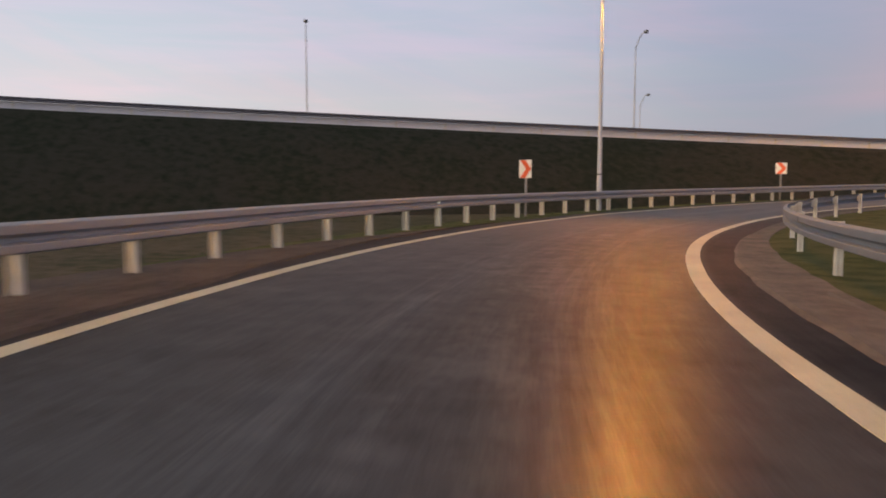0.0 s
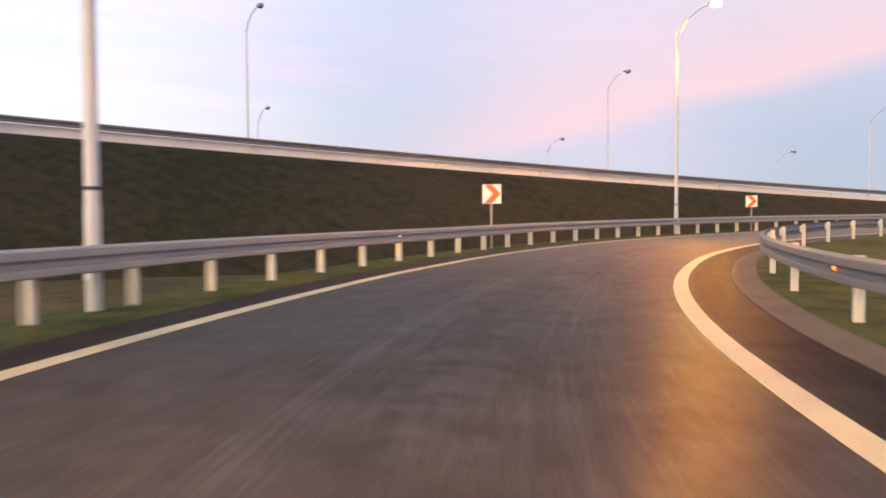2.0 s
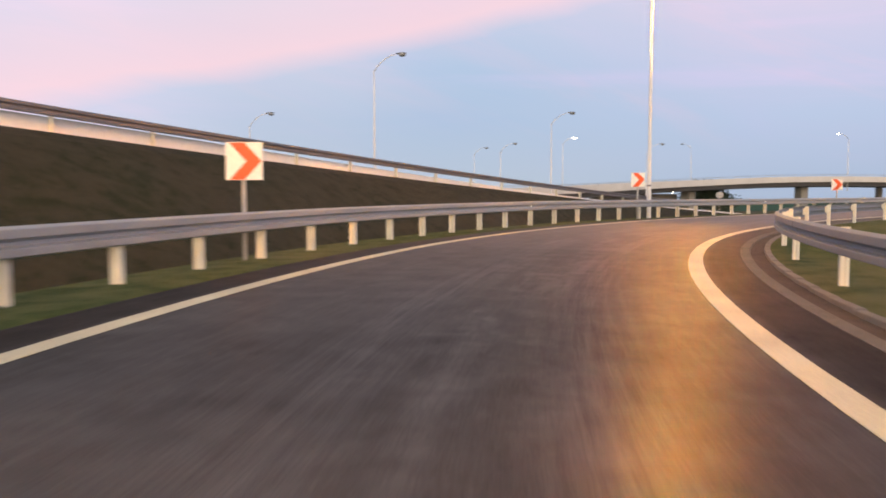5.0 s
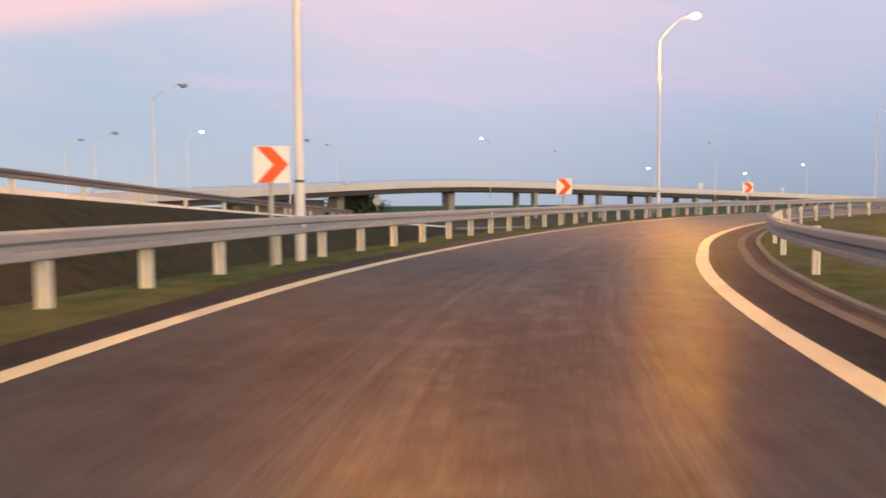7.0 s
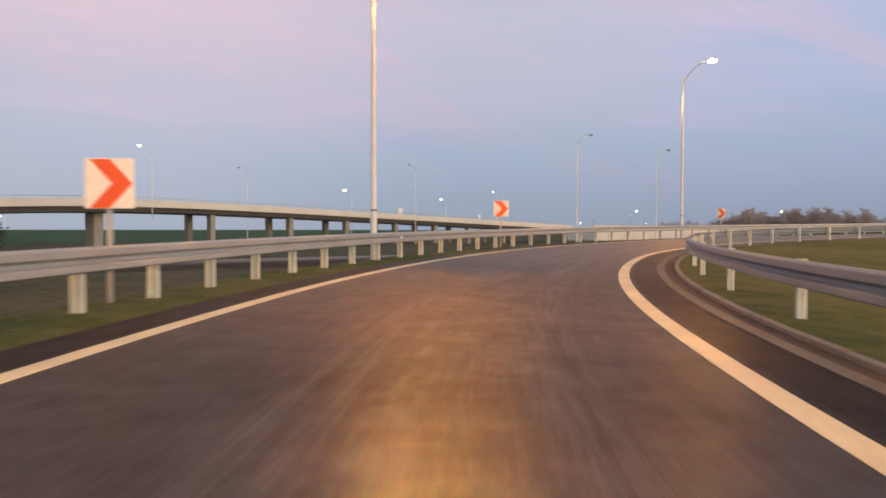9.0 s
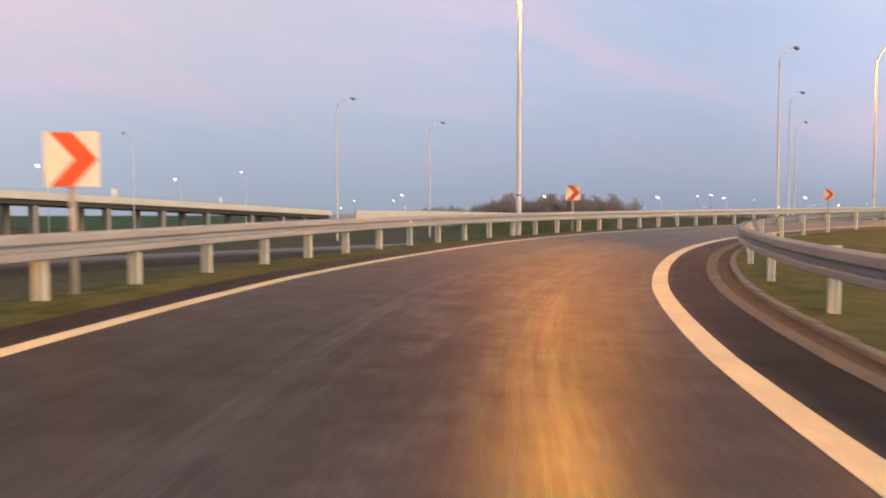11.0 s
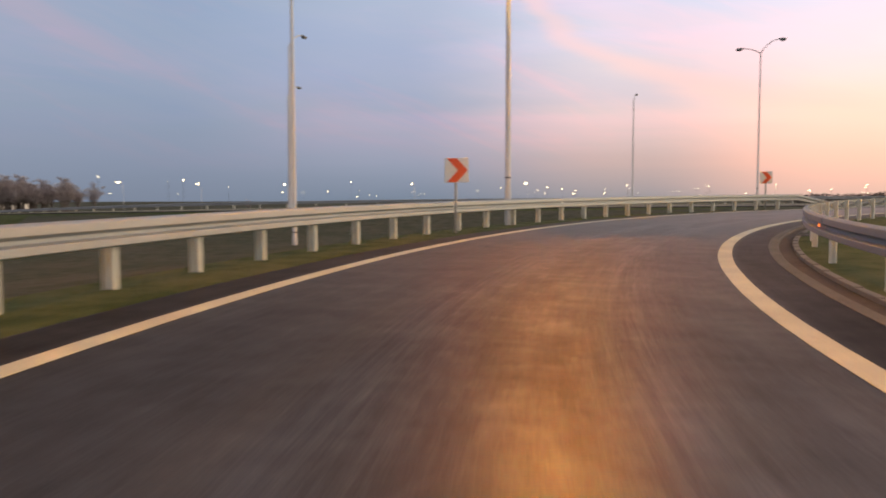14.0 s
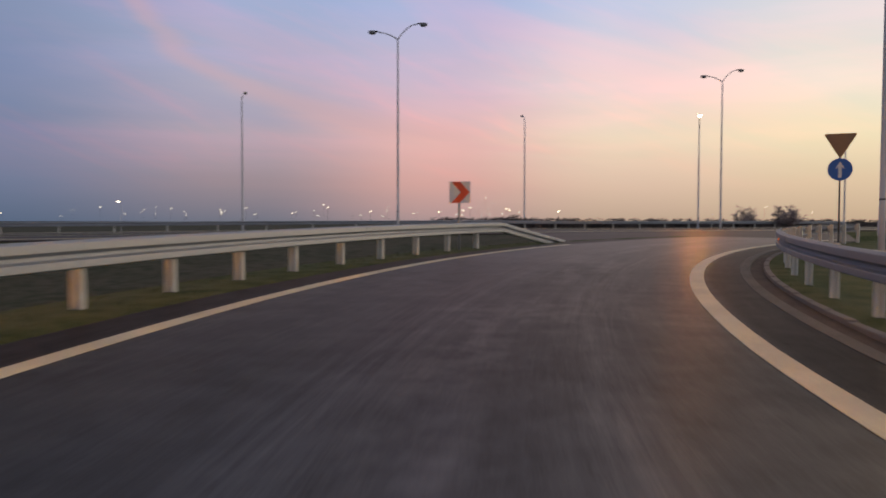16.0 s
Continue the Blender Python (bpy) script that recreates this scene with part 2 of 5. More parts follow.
def asphalt_material():
    """Dark bitumen with stone grain, polished wheel tracks and pale scuffs along the drive."""
    m, nt, b = material("asphalt", 0.8)
    v = coords(nt)
    stones = nt.nodes.new("ShaderNodeTexVoronoi")
    stones.inputs["Scale"].default_value = 95.0
    nt.links.new(v, stones.inputs["Vector"])
    grain = noise_tex(nt, v, 70.0, 4.0, 0.75)
    patch = noise_tex(nt, v, 0.32, 5.0, 0.62)
    blotch = noise_tex(nt, v, 1.7, 6.0, 0.7)
    uv = nt.nodes.new("ShaderNodeUVMap")

    def stretched(sx, sy, detail, rough, distortion=0.0):
        mp = nt.nodes.new("ShaderNodeMapping")
        mp.inputs["Scale"].default_value = (sx, sy, 1)
        nt.links.new(uv.outputs[0], mp.inputs[0])
        return noise_tex(nt, mp.outputs[0], 1.0, detail, rough, distortion)
    streak = stretched(0.05, 2.2, 6.0, 0.65)
    scuff = stretched(0.55, 4.0, 7.0, 0.75, 0.9)
    hair = stretched(0.7, 15.0, 5.0, 0.7, 0.3)
    sep = nt.nodes.new("ShaderNodeSeparateXYZ")
    nt.links.new(uv.outputs[0], sep.inputs[0])
    # two wheel tracks, polished by tyres
    side = maths(nt, "ABSOLUTE", maths(nt, "SUBTRACT", sep.outputs[1], 0.15))
    track = ramp(nt, maths(nt, "ABSOLUTE", maths(nt, "SUBTRACT", side, 0.85)), [(0.0, (1, 1, 1)), (0.55, (0, 0, 0))], True)
    f = maths(nt, "ADD", maths(nt, "MULTIPLY", grain, 0.34), maths(nt, "ADD", maths(nt, "MULTIPLY", patch, 0.3), maths(nt, "ADD", maths(nt, "MULTIPLY", streak, 0.2), maths(nt, "MULTIPLY", blotch, 0.16))))
    col = ramp(nt, f, [(0.36, (0.0045, 0.0039, 0.0037)), (0.5, (0.0135, 0.0117, 0.011)), (0.64, (0.042, 0.037, 0.034))])
    col = mix(nt, maths(nt, "MULTIPLY", track, 0.35), col, (0.017, 0.015, 0.0145))
    dust = ramp(nt, maths(nt, "ADD", maths(nt, "MULTIPLY", scuff, 0.6), maths(nt, "MULTIPLY", hair, 0.4)), [(0.54, (0, 0, 0)), (0.7, (1, 1, 1))])
    col = mix(nt, maths(nt, "MULTIPLY", dust, 0.3), col, (0.085, 0.074, 0.066))
    # the strips outside the painted lines carry no traffic and stay blacker
    beyond = ramp(nt, maths(nt, "MULTIPLY", maths(nt, "ABSOLUTE", maths(nt, "SUBTRACT", sep.outputs[1], 0.63)), 0.2), [(0.53, (0, 0, 0)), (0.6, (1, 1, 1))])
    col = mix(nt, maths(nt, "MULTIPLY", beyond, 0.6), col, (0.007, 0.0066, 0.0068))
    # worn pale patches and cross scrapes in the middle of the lane
    wear = stretched(0.3, 1.5, 6.0, 0.7, 0.4)
    scrape = stretched(2.6, 1.3, 5.0, 0.75, 1.2)
    lane = ramp(nt, side, [(0.35, (1, 1, 1)), (0.95, (0.25, 0.25, 0.25))])
    worn = ramp(nt, maths(nt, "ADD", maths(nt, "MULTIPLY", wear, 0.6), maths(nt, "MULTIPLY", scrape, 0.4)), [(0.49, (0, 0, 0)), (0.64, (1, 1, 1))])
    worn = maths(nt, "MULTIPLY", worn, lane)
    col = mix(nt, maths(nt, "MULTIPLY", worn, 0.4), col, (0.07, 0.061, 0.056))
    nt.links.new(col, b.inputs["Base Color"])
    b.inputs["Specular IOR Level"].default_value = 0.0
    b.inputs["Roughness"].default_value = 1.0
    gloss = nt.nodes.new("ShaderNodeBsdfGlossy")
    gloss.distribution = "GGX"
    gloss.inputs["Color"].default_value = (1.0, 0.91, 0.84, 1)
    rough = maths(nt, "ADD", maths(nt, "MULTIPLY_ADD", streak, 0.22, 0.19), maths(nt, "MULTIPLY", grain, 0.12))
    nt.links.new(maths(nt, "SUBTRACT", rough, maths(nt, "MULTIPLY", track, 0.03)), gloss.inputs["Roughness"])
    rise = maths(nt, "ADD", maths(nt, "MULTIPLY", grain, 0.5), maths(nt, "MULTIPLY", stones.outputs["Distance"], 0.5))
    bm = node(nt, "ShaderNodeBump", Strength=0.3, Distance=0.003)
    nt.links.new(rise, bm.inputs["Height"])
    nt.links.new(bm.outputs[0], b.inputs["Normal"])
    nt.links.new(bm.outputs[0], gloss.inputs["Normal"])
    # the coarse stone tops scatter more widely than the bitumen between them
    sheen = nt.nodes.new("ShaderNodeBsdfGlossy")
    sheen.distribution = "GGX"
    sheen.inputs["Color"].default_value = (1.0, 0.91, 0.84, 1)
    sheen.inputs["Roughness"].default_value = 0.52
    nt.links.new(bm.outputs[0], sheen.inputs["Normal"])
    both = nt.nodes.new("ShaderNodeMixShader")
    both.inputs[0].default_value = 0.3
    nt.links.new(gloss.outputs[0], both.inputs[1])
    nt.links.new(sheen.outputs[0], both.inputs[2])
    shader = nt.nodes.new("ShaderNodeMixShader")
    facing = node(nt, "ShaderNodeLayerWeight", Blend=0.5)
    grazing = ramp(nt, facing.outputs["Facing"], [(0.8, (0, 0, 0)), (0.92, (0.25, 0.25, 0.25)), (1.0, (1, 1, 1))])
    share = maths(nt, "ADD", maths(nt, "MULTIPLY", blotch, 0.1), maths(nt, "MULTIPLY_ADD", grain, 0.15, -0.02))
    share = maths(nt, "MULTIPLY_ADD", grazing, 0.25, share)
    share = maths(nt, "MULTIPLY_ADD", worn, 0.05, share)
    # tyre arcs: thin polished strips along the drive
    arcs = ramp(nt, maths(nt, "ADD", maths(nt, "MULTIPLY", hair, 0.5), maths(nt, "MULTIPLY", stretched(0.16, 5.5, 4.0, 0.6, 0.2), 0.5)), [(0.42, (0, 0, 0)), (0.62, (1, 1, 1))])
    share = maths(nt, "MULTIPLY_ADD", maths(nt, "MULTIPLY", arcs, maths(nt, "MULTIPLY_ADD", track, 0.7, 0.3)), 0.05, share)
    # untrafficked asphalt is rough and never polished
    share = maths(nt, "MULTIPLY", share, maths(nt, "MULTIPLY_ADD", beyond, -0.45, 1.0))
    nt.links.new(share, shader.inputs[0])
    nt.links.new(b.outputs[0], shader.inputs[1])
    nt.links.new(both.outputs[0], shader.inputs[2])
    nt.links.new(shader.outputs[0], nt.nodes["Material Output"].inputs["Surface"])
    return m


def grass_material(name, dark, light, dry):
    m, nt, b = material(name, 0.95)
    v = coords(nt)
    fine, mid, broad = noise_tex(nt, v, 26.0, 4.0, 0.7), noise_tex(nt, v, 1.6, 5.0, 0.6), noise_tex(nt, v, 0.13, 4.0)
    f = maths(nt, "ADD", maths(nt, "MULTIPLY", fine, 0.5), maths(nt, "MULTIPLY", mid, 0.5))
    col = ramp(nt, f, [(0.35, dark), (0.65, light)])
    col = mix(nt, ramp(nt, maths(nt, "ADD", maths(nt, "MULTIPLY", mid, 0.5), maths(nt, "MULTIPLY", broad, 0.5)), [(0.42, (0, 0, 0)), (0.62, (1, 1, 1))]), col, dry)
    nt.links.new(col, b.inputs["Base Color"])
    b.inputs["Specular IOR Level"].default_value = 0.1
    bump(nt, b, f, 0.9, 0.05)
    return m


def steel_material(name, tone, rough, metal=0.35, relief=0.08, dull=0.72):
    m, nt, b = material(name, rough, metal)
    v = coords(nt, (1, 1, 3))
    spangle, drift = noise_tex(nt, v, 55.0, 3.0), noise_tex(nt, v, 0.9, 5.0, 0.6)
    f = maths(nt, "ADD", maths(nt, "MULTIPLY", spangle, 0.35), maths(nt, "MULTIPLY", drift, 0.65))
    nt.links.new(ramp(nt, f, [(0.3, tuple(c * dull for c in tone)), (0.7, tone)]), b.inputs["Base Color"])
    nt.links.new(maths(nt, "MULTIPLY_ADD", drift, 0.3, rough - 0.15), b.inputs["Roughness"])
    bump(nt, b, spangle, relief, 0.002)
    return m


def plain(name, colour, rough=0.6, metal=0.0, emit=None, power=0.0):
    m, nt, b = material(name, rough, metal)
    v = coords(nt)
    f = noise_tex(nt, v, 18.0)
    nt.links.new(ramp(nt, f, [(0.3, tuple(c * 0.86 for c in colour)), (0.7, colour)]), b.inputs["Base Color"])
    if emit:
        b.inputs["Emission Color"].default_value, b.inputs["Emission Strength"].default_value = (*emit, 1), power
    return m


ASPHALT = asphalt_material()
PAINT = two_tone("road_paint", (0.49, 0.43, 0.29), (0.79, 0.72, 0.5), 45.0, 1.1, 0.7, 0, 0.3, 0.003)
GRASS = grass_material("verge_grass", (0.036, 0.053, 0.016), (0.095, 0.126, 0.042), (0.118, 0.12, 0.056))
# far darker than the verge grass: the slope's shade is in the colour
SHADED_BANK = grass_material("shaded_bank_grass", (0.015, 0.02, 0.013), (0.038, 0.045, 0.03), (0.044, 0.043, 0.034))
FIELD = grass_material("field", (0.04, 0.047, 0.026), (0.09, 0.096, 0.056), (0.11, 0.098, 0.07))
GRAVEL = two_tone("verge_gravel", (0.066, 0.06, 0.051), (0.172, 0.156, 0.135), 30.0, 0.9, 0.9, 0, 0.6, 0.02)
DUST = two_tone("road_dust", (0.06, 0.05, 0.042), (0.2, 0.17, 0.14), 14.0, 1.6, 0.95, 0, 0.5, 0.012, 0.35)
CONCRETE = two_tone("concrete", (0.2, 0.19, 0.175), (0.36, 0.345, 0.32), 22.0, 0.5, 0.85, 0, 0.3, 0.006)
KERB = two_tone("kerb_concrete", (0.11, 0.1, 0.09), (0.215, 0.2, 0.182), 22.0, 0.7, 0.9, 0, 0.4, 0.006)
EARTH = two_tone("bare_earth", (0.018, 0.013, 0.01), (0.1, 0.078, 0.058), 9.0, 1.1, 0.95, 0, 0.7, 0.03, 0.4)
PALE_CONCRETE = two_tone("pale_concrete", (0.52, 0.49, 0.46), (0.68, 0.65, 0.61), 6.0, 0.3, 0.85, 0, 0.2, 0.006)
WHITE_WALL = two_tone("whitewashed_concrete", (0.74, 0.75, 0.77), (0.86, 0.87, 0.89), 5.0, 0.25, 0.8, 0, 0.15, 0.004)
# concrete darkened to carry the shade beneath the bridge deck
SHADED_CONCRETE = two_tone("shaded_girder_concrete", (0.06, 0.06, 0.066), (0.105, 0.102, 0.108), 6.0, 0.3, 0.85, 0, 0.2, 0.006)
ZINC = steel_material("galvanised_steel", (0.43, 0.455, 0.475), 0.55, 0.5)
# dark copy of ZINC that paints the crest rail as if no sun reached it
UNLIT_ZINC = steel_material("unlit_galvanised_steel", (0.2, 0.2, 0.22), 0.6, 0.4)
# darker bluish copy of ZINC: the inner rail's shade is put into the colour
SHADED_ZINC = steel_material("shaded_galvanised_steel", (0.26, 0.285, 0.32), 0.6, 0.4)
ZINC_POST = steel_material("galvanised_post", (0.86, 0.83, 0.72), 0.6, 0.1)
POLE = steel_material("lamp_pole_steel", (0.76, 0.74, 0.73), 0.6, 0.1, 0.0, 0.9)
SIGN_POST = steel_material("sign_post_steel", (0.46, 0.44, 0.41), 0.55, 0.2, 0.01)
DARK_METAL = plain("dark_grey_housing", (0.07, 0.07, 0.075), 0.5, 0.3)
SIGN_WHITE = plain("sign_white", (0.95, 0.93, 0.86), 0.4)
SIGN_RED = plain("sign_red", (0.92, 0.13, 0.035), 0.4)
SIGN_BACK = plain("sign_back", (0.42, 0.24, 0.12), 0.6, 0.1)
SIGN_BLUE = plain("sign_blue", (0.05, 0.19, 0.58), 0.45)
SIGN_GREY = plain("sign_back_grey", (0.33, 0.33, 0.34), 0.5, 0.5)
# both reflectors emit a little, in place of light thrown back
ORANGE = plain("glowing_orange_reflector", (0.9, 0.2, 0.03), 0.25, 0, (1.0, 0.2, 0.03), 2.5)
WHITE_REFLECTOR = plain("glowing_white_reflector", (0.9, 0.88, 0.8), 0.2, 0, (1.0, 0.93, 0.8), 0.8)
LIT_WARM = plain("lit_sodium_lens", (1, 0.8, 0.5), 0.3, 0, (1.0, 0.7, 0.33), 60.0)
LIT_WHITE = plain("lit_white_lens", (1, 0.95, 0.85), 0.3, 0, (1.0, 0.93, 0.78), 14.0)
LIT_TOWN = plain("lit_town_lamps", (1, 0.9, 0.7), 0.3, 0, (1.0, 0.84, 0.52), 16.0)
UNLIT = plain("unlit_lens", (0.3, 0.3, 0.3), 0.2)
BARK = two_tone("bark", (0.13, 0.105, 0.095), (0.25, 0.21, 0.19), 12.0, 1.0, 0.95, 0, 0.6, 0.03)
TWIG = two_tone("bare_twigs", (0.4, 0.34, 0.33), (0.58, 0.5, 0.49), 5.0, 0.4, 0.95)
HEDGE = two_tone("hedge_twigs", (0.09, 0.076, 0.068), (0.17, 0.145, 0.13), 5.0, 0.7, 0.95)
SHRUB = two_tone("evergreen_leaves", (0.03, 0.052, 0.036), (0.07, 0.1, 0.065), 5.0, 0.7, 0.9)
BARRIER_GREEN = two_tone("green_barrier", (0.025, 0.07, 0.055), (0.045, 0.1, 0.08), 3.0, 0.3, 0.8)


# ---- the line of the loop ----
# heading in degrees, turned right from +y, and height of the road, every 8 m
HEAD = [1.9, 11.1, 21.2, 30.5, 39.2, 48.7, 58.3, 67.4, 76.4, 85.7, 95.4, 104.3, 112.1, 117.7, 122.4, 128.9, 135.7, 143.4,
        151.8, 161.4, 171.7, 182.2, 192.5, 201.9, 211.2, 220.5, 229.8, 239.1, 248.4, 257.7, 267.0]
RISE = [0.0, -0.06, -0.08, -0.07, -0.02, 0.07, 0.18, 0.3, 0.4, 0.5, 0.57, 0.64, 0.7, 0.76, 0.83, 0.91, 1.0, 1.09, 1.19, 1.3,
        1.41, 1.52, 1.64, 1.76, 1.88, 1.98, 2.05, 2.1, 2.13, 2.15, 2.15]
S0, S1, DS = -44.0, 236.0, 0.5
ROAD_DROP, BANKING = 1.165, 0.011
_s = np.arange(S0, S1 + DS / 2, DS)
_k = np.arange(len(HEAD)) * 8.0
_h = np.where(_s < 0, HEAD[0] + _s * 1.15, np.interp(_s, _k, HEAD))
_h = np.radians(_h)
_z = np.interp(_s, _k, RISE) - ROAD_DROP
_x = np.concatenate([[0], np.cumsum((np.sin(_h[1:]) + np.sin(_h[:-1])) / 2 * DS)])
_y = np.concatenate([[0], np.cumsum((np.cos(_h[1:]) + np.cos(_h[:-1])) / 2 * DS)])
_o = int(round(-S0 / DS))
_x, _y = _x - _x[_o], _y - _y[_o]


def heading(s):
    return float(np.interp(s, _s, _h))


# the drive sways a little within its lane: offset of the painted lines and of the rails from even distance
OUT_SWAY = [(-44, 0.04), (5, 0.04), (10, 0.09), (16, 0.12), (22, 0.17), (28, 0.21), (34, 0.05), (39, 0.02), (44, 0.08), (50, 0.07), (78, -0.03), (84, -0.13), (90, -0.09), (96, -0.13), (102, -0.02), (132, 0.39), (138, 0.43), (144, 0.21), (149, 0.08), (154, -0.05), (160, -0.21), (166, -0.23), (171, -0.24), (176, -0.19), (182, -0.07), (188, 0.07), (222, 0.30)]
IN_SWAY = [(-44, 0.18), (6, 0.18), (12, 0.13), (17, 0.17), (23, 0.18), (30, 0.23), (36, 0.22), (41, 0.2), (45, 0.26), (51, 0.29), (80, -0.08), (85, -0.16), (91, -0.14), (97, -0.14), (103, 0.02), (133, 0.4), (138, 0.35), (144, 0.16), (150, 0.04), (156, -0.07), (161, -0.16), (166, -0.16), (172, -0.16), (178, -0.09), (184, -0.03), (190, 0.06), (222, 0.10)]
OUT_RAIL_SWAY = [(-44, 0), (12, 0), (25, 0.18), (32, 0.1), (42, -0.2), (50, 0.05), (80, 0.04), (93, 0), (100, -0.15), (106, 0), (120, 0.3), (134, 0.58), (138, 0.58),
                 (147, 0.3), (152, 0.05), (158, -0.22), (164, -0.3), (170, -0.17), (178, -0.02), (190, 0), (240, 0)]
OUT_RAIL_LIFT = [(-44, -0.03), (9, -0.03), (20, 0.015), (32, 0.0), (43, -0.035), (55, -0.035), (83, 0.04), (95, 0.025), (107, 0.015), (137, -0.01), (148, 0.035), (158, 0.025), (170, 0.005), (181, 0.0), (193, -0.02), (215, -0.02)]
IN_RAIL_SWAY = [(-44, 0), (16, 0), (32, 0.25), (48, 0.28), (70, 0.1), (92, 0), (104, 0), (120, 0.2), (136, 0.4), (147, 0.23), (156, 0), (178, 0), (190, 0.1), (240, 0.1)]


def drift(s, table):
    return float(np.interp(s, [q[0] for q in table], [q[1] for q in table]))


def sway(s, inner=False):
    return drift(s, IN_SWAY if inner else OUT_SWAY)


def along(s, off=0.0, up=0.0):
    """A point of the loop: s metres along it, off metres to its left (outside), up metres over the road."""
    h = heading(s)
    x, y, z = (float(np.interp(s, _s, a)) for a in (_x, _y, _z))
    return Vector((x - off * math.cos(h), y + off * math.sin(h), z + off * BANKING + up))


# ---- building helpers ----
def part(name, bm, mat, parent=None, label="", smooth=False):
    """Link a bmesh as one mesh object under a thing or under a part."""
    me = bpy.data.meshes.new(name)
    bmesh.ops.recalc_face_normals(bm, faces=bm.faces)
    bm.to_mesh(me)
    bm.free()
    me.materials.append(mat)
    if smooth:
        for p in me.polygons:
            p.use_smooth = True
    ob = new(name, me)
    ob.parent = parent
    if label:
        tagged(ob, label)
    return ob


def empty(name, m=None):
    ob = new(name)
    ob.empty_display_size = 0.2
    if m is not None:
        ob.matrix_world = m
    return ob


def raw(name, verts, faces, mat, parent=None, uvs=None):
    me = bpy.data.meshes.new(name)
    me.from_pydata([tuple(v) for v in verts], [], faces)
    if uvs is not None:
        layer = me.uv_layers.new(name="UVMap")
        for loop in me.loops:
            layer.data[loop.index].uv = uvs[loop.vertex_index]
    me.materials.append(mat)
    me.update()
    ob = new(name, me)
    ob.parent = parent
    return ob


def box(bm, lo, hi, bevel=0.0, m=None):
    r = bmesh.ops.create_cube(bm, size=1.0)
    vs = r["verts"]
    size, mid = Vector(hi) - Vector(lo), (Vector(hi) + Vector(lo)) / 2
    for v in vs:
        v.co = Vector((v.co.x * size.x, v.co.y * size.y, v.co.z * size.z)) + mid
    if bevel:
        es = {e for v in vs for e in v.link_edges}
        g = bmesh.ops.bevel(bm, geom=list(es), offset=bevel, segments=1, affect="EDGES")
        vs = list({v for f in g["faces"] for v in f.verts} | {v for v in vs if v.is_valid})
    if m is not None:
        for v in vs:
            v.co = m @ v.co
    return vs


def tube(bm, points, radii, sides=10, cap=True):
    """A tapered tube through points."""
    rings = []
    for i, (p, r) in enumerate(zip(points, radii)):
        a = Vector(points[max(i - 1, 0)])
        b = Vector(points[min(i + 1, len(points) - 1)])
        q = (b - a).to_track_quat("Z", "Y")
        rings.append([bm.verts.new(Vector(p) + q @ Vector((r * math.cos(2 * math.pi * k / sides), r * math.sin(2 * math.pi * k / sides), 0))) for k in range(sides)])
    for u, v in zip(rings, rings[1:]):
        for k in range(sides):
            bm.faces.new((u[k], u[(k + 1) % sides], v[(k + 1) % sides], v[k]))
    if cap:
        bm.faces.new(rings[0][::-1])
        bm.faces.new(rings[-1])


def sweep(name, line, prof, mat, parent=None, closed=False, ends=False):
    """Sweep a profile of (off, up) along a line function u -> (point, left, distance); line is a list of those."""
    verts, faces, uvs = [], [], []
    n = len(prof)
    for p, left, dist in line:
        for o, u in prof:
            verts.append(Vector(p) + Vector(left) * o + Vector((0, 0, u)))
            uvs.append((dist, o))
    m = n if closed else n - 1
    for i in range(len(line) - 1):
        for j in range(m):
            a, b = i * n + j, i * n + (j + 1) % n
            faces.append((a, a + n, b + n, b))
    if ends and closed:
        faces.append(tuple(range(n))[::-1])
        faces.append(tuple((len(line) - 1) * n + j for j in range(n)))
    ob = raw(name, verts, faces, mat, parent, uvs)
    return ob


def loop_line(s0, s1, step=1.0, painted=""):
    n = max(2, int(math.ceil((s1 - s0) / step)) + 1)
    out = []
    for i in range(n):
        s = s0 + (s1 - s0) * i / (n - 1)
        h = heading(s)
        out.append((along(s, sway(s, painted == "inner") if painted else 0.0), (-math.cos(h), math.sin(h), BANKING), s))
    return out


def loop_sheet(name, prof, mat, s0=-44, s1=222, step=1.0):
    """A strip along the loop whose edges follow the painted lines."""
    verts, faces, uvs = [], [], []
    n = int((s1 - s0) / step) + 1
    m = len(prof)
    for i in range(n):
        s = s0 + (s1 - s0) * i / (n - 1)
        a, b = sway(s), sway(s, True)
        for o, u in prof:
            w = min(max((o + 2.12) / 5.51, 0.0), 1.0)
            verts.append(along(s, o + b + (a - b) * w, u))
            uvs.append((s, o))
    for i in range(n - 1):
        for j in range(m - 1):
            q = i * m + j
            faces.append((q, q + m, q + m + 1, q + 1))
    return raw(name, verts, faces, mat, None, uvs)


def curve_line(fn, u0, u1, n):
    """The same for any curve fn(u) -> point."""
    pts = [Vector(fn(u0 + (u1 - u0) * i / (n - 1))) for i in range(n)]
    out, d = [], 0.0
    for i, p in enumerate(pts):
        t = pts[min(i + 1, n - 1)] - pts[max(i - 1, 0)]
        t.z = 0
        t.normalize()
        if i:
            d += (p - pts[i - 1]).length
        out.append((p, (-t.y, t.x, 0), d))
    return out


def catmull(points):
    """A smooth curve through points: u from 0 to len - 1."""
    P = [Vector(p) for p in points]

    def fn(u):
        i = min(max(int(u), 0), len(P) - 2)
        t = u - i
        p0, p1, p2, p3 = P[max(i - 1, 0)], P[i], P[i + 1], P[min(i + 2, len(P) - 1)]
        return 0.5 * ((2 * p1) + (p2 - p0) * t + (2 * p0 - 5 * p1 + 4 * p2 - p3) * t * t + (3 * p1 - p0 - 3 * p2 + p3) * t ** 3)
    return fn


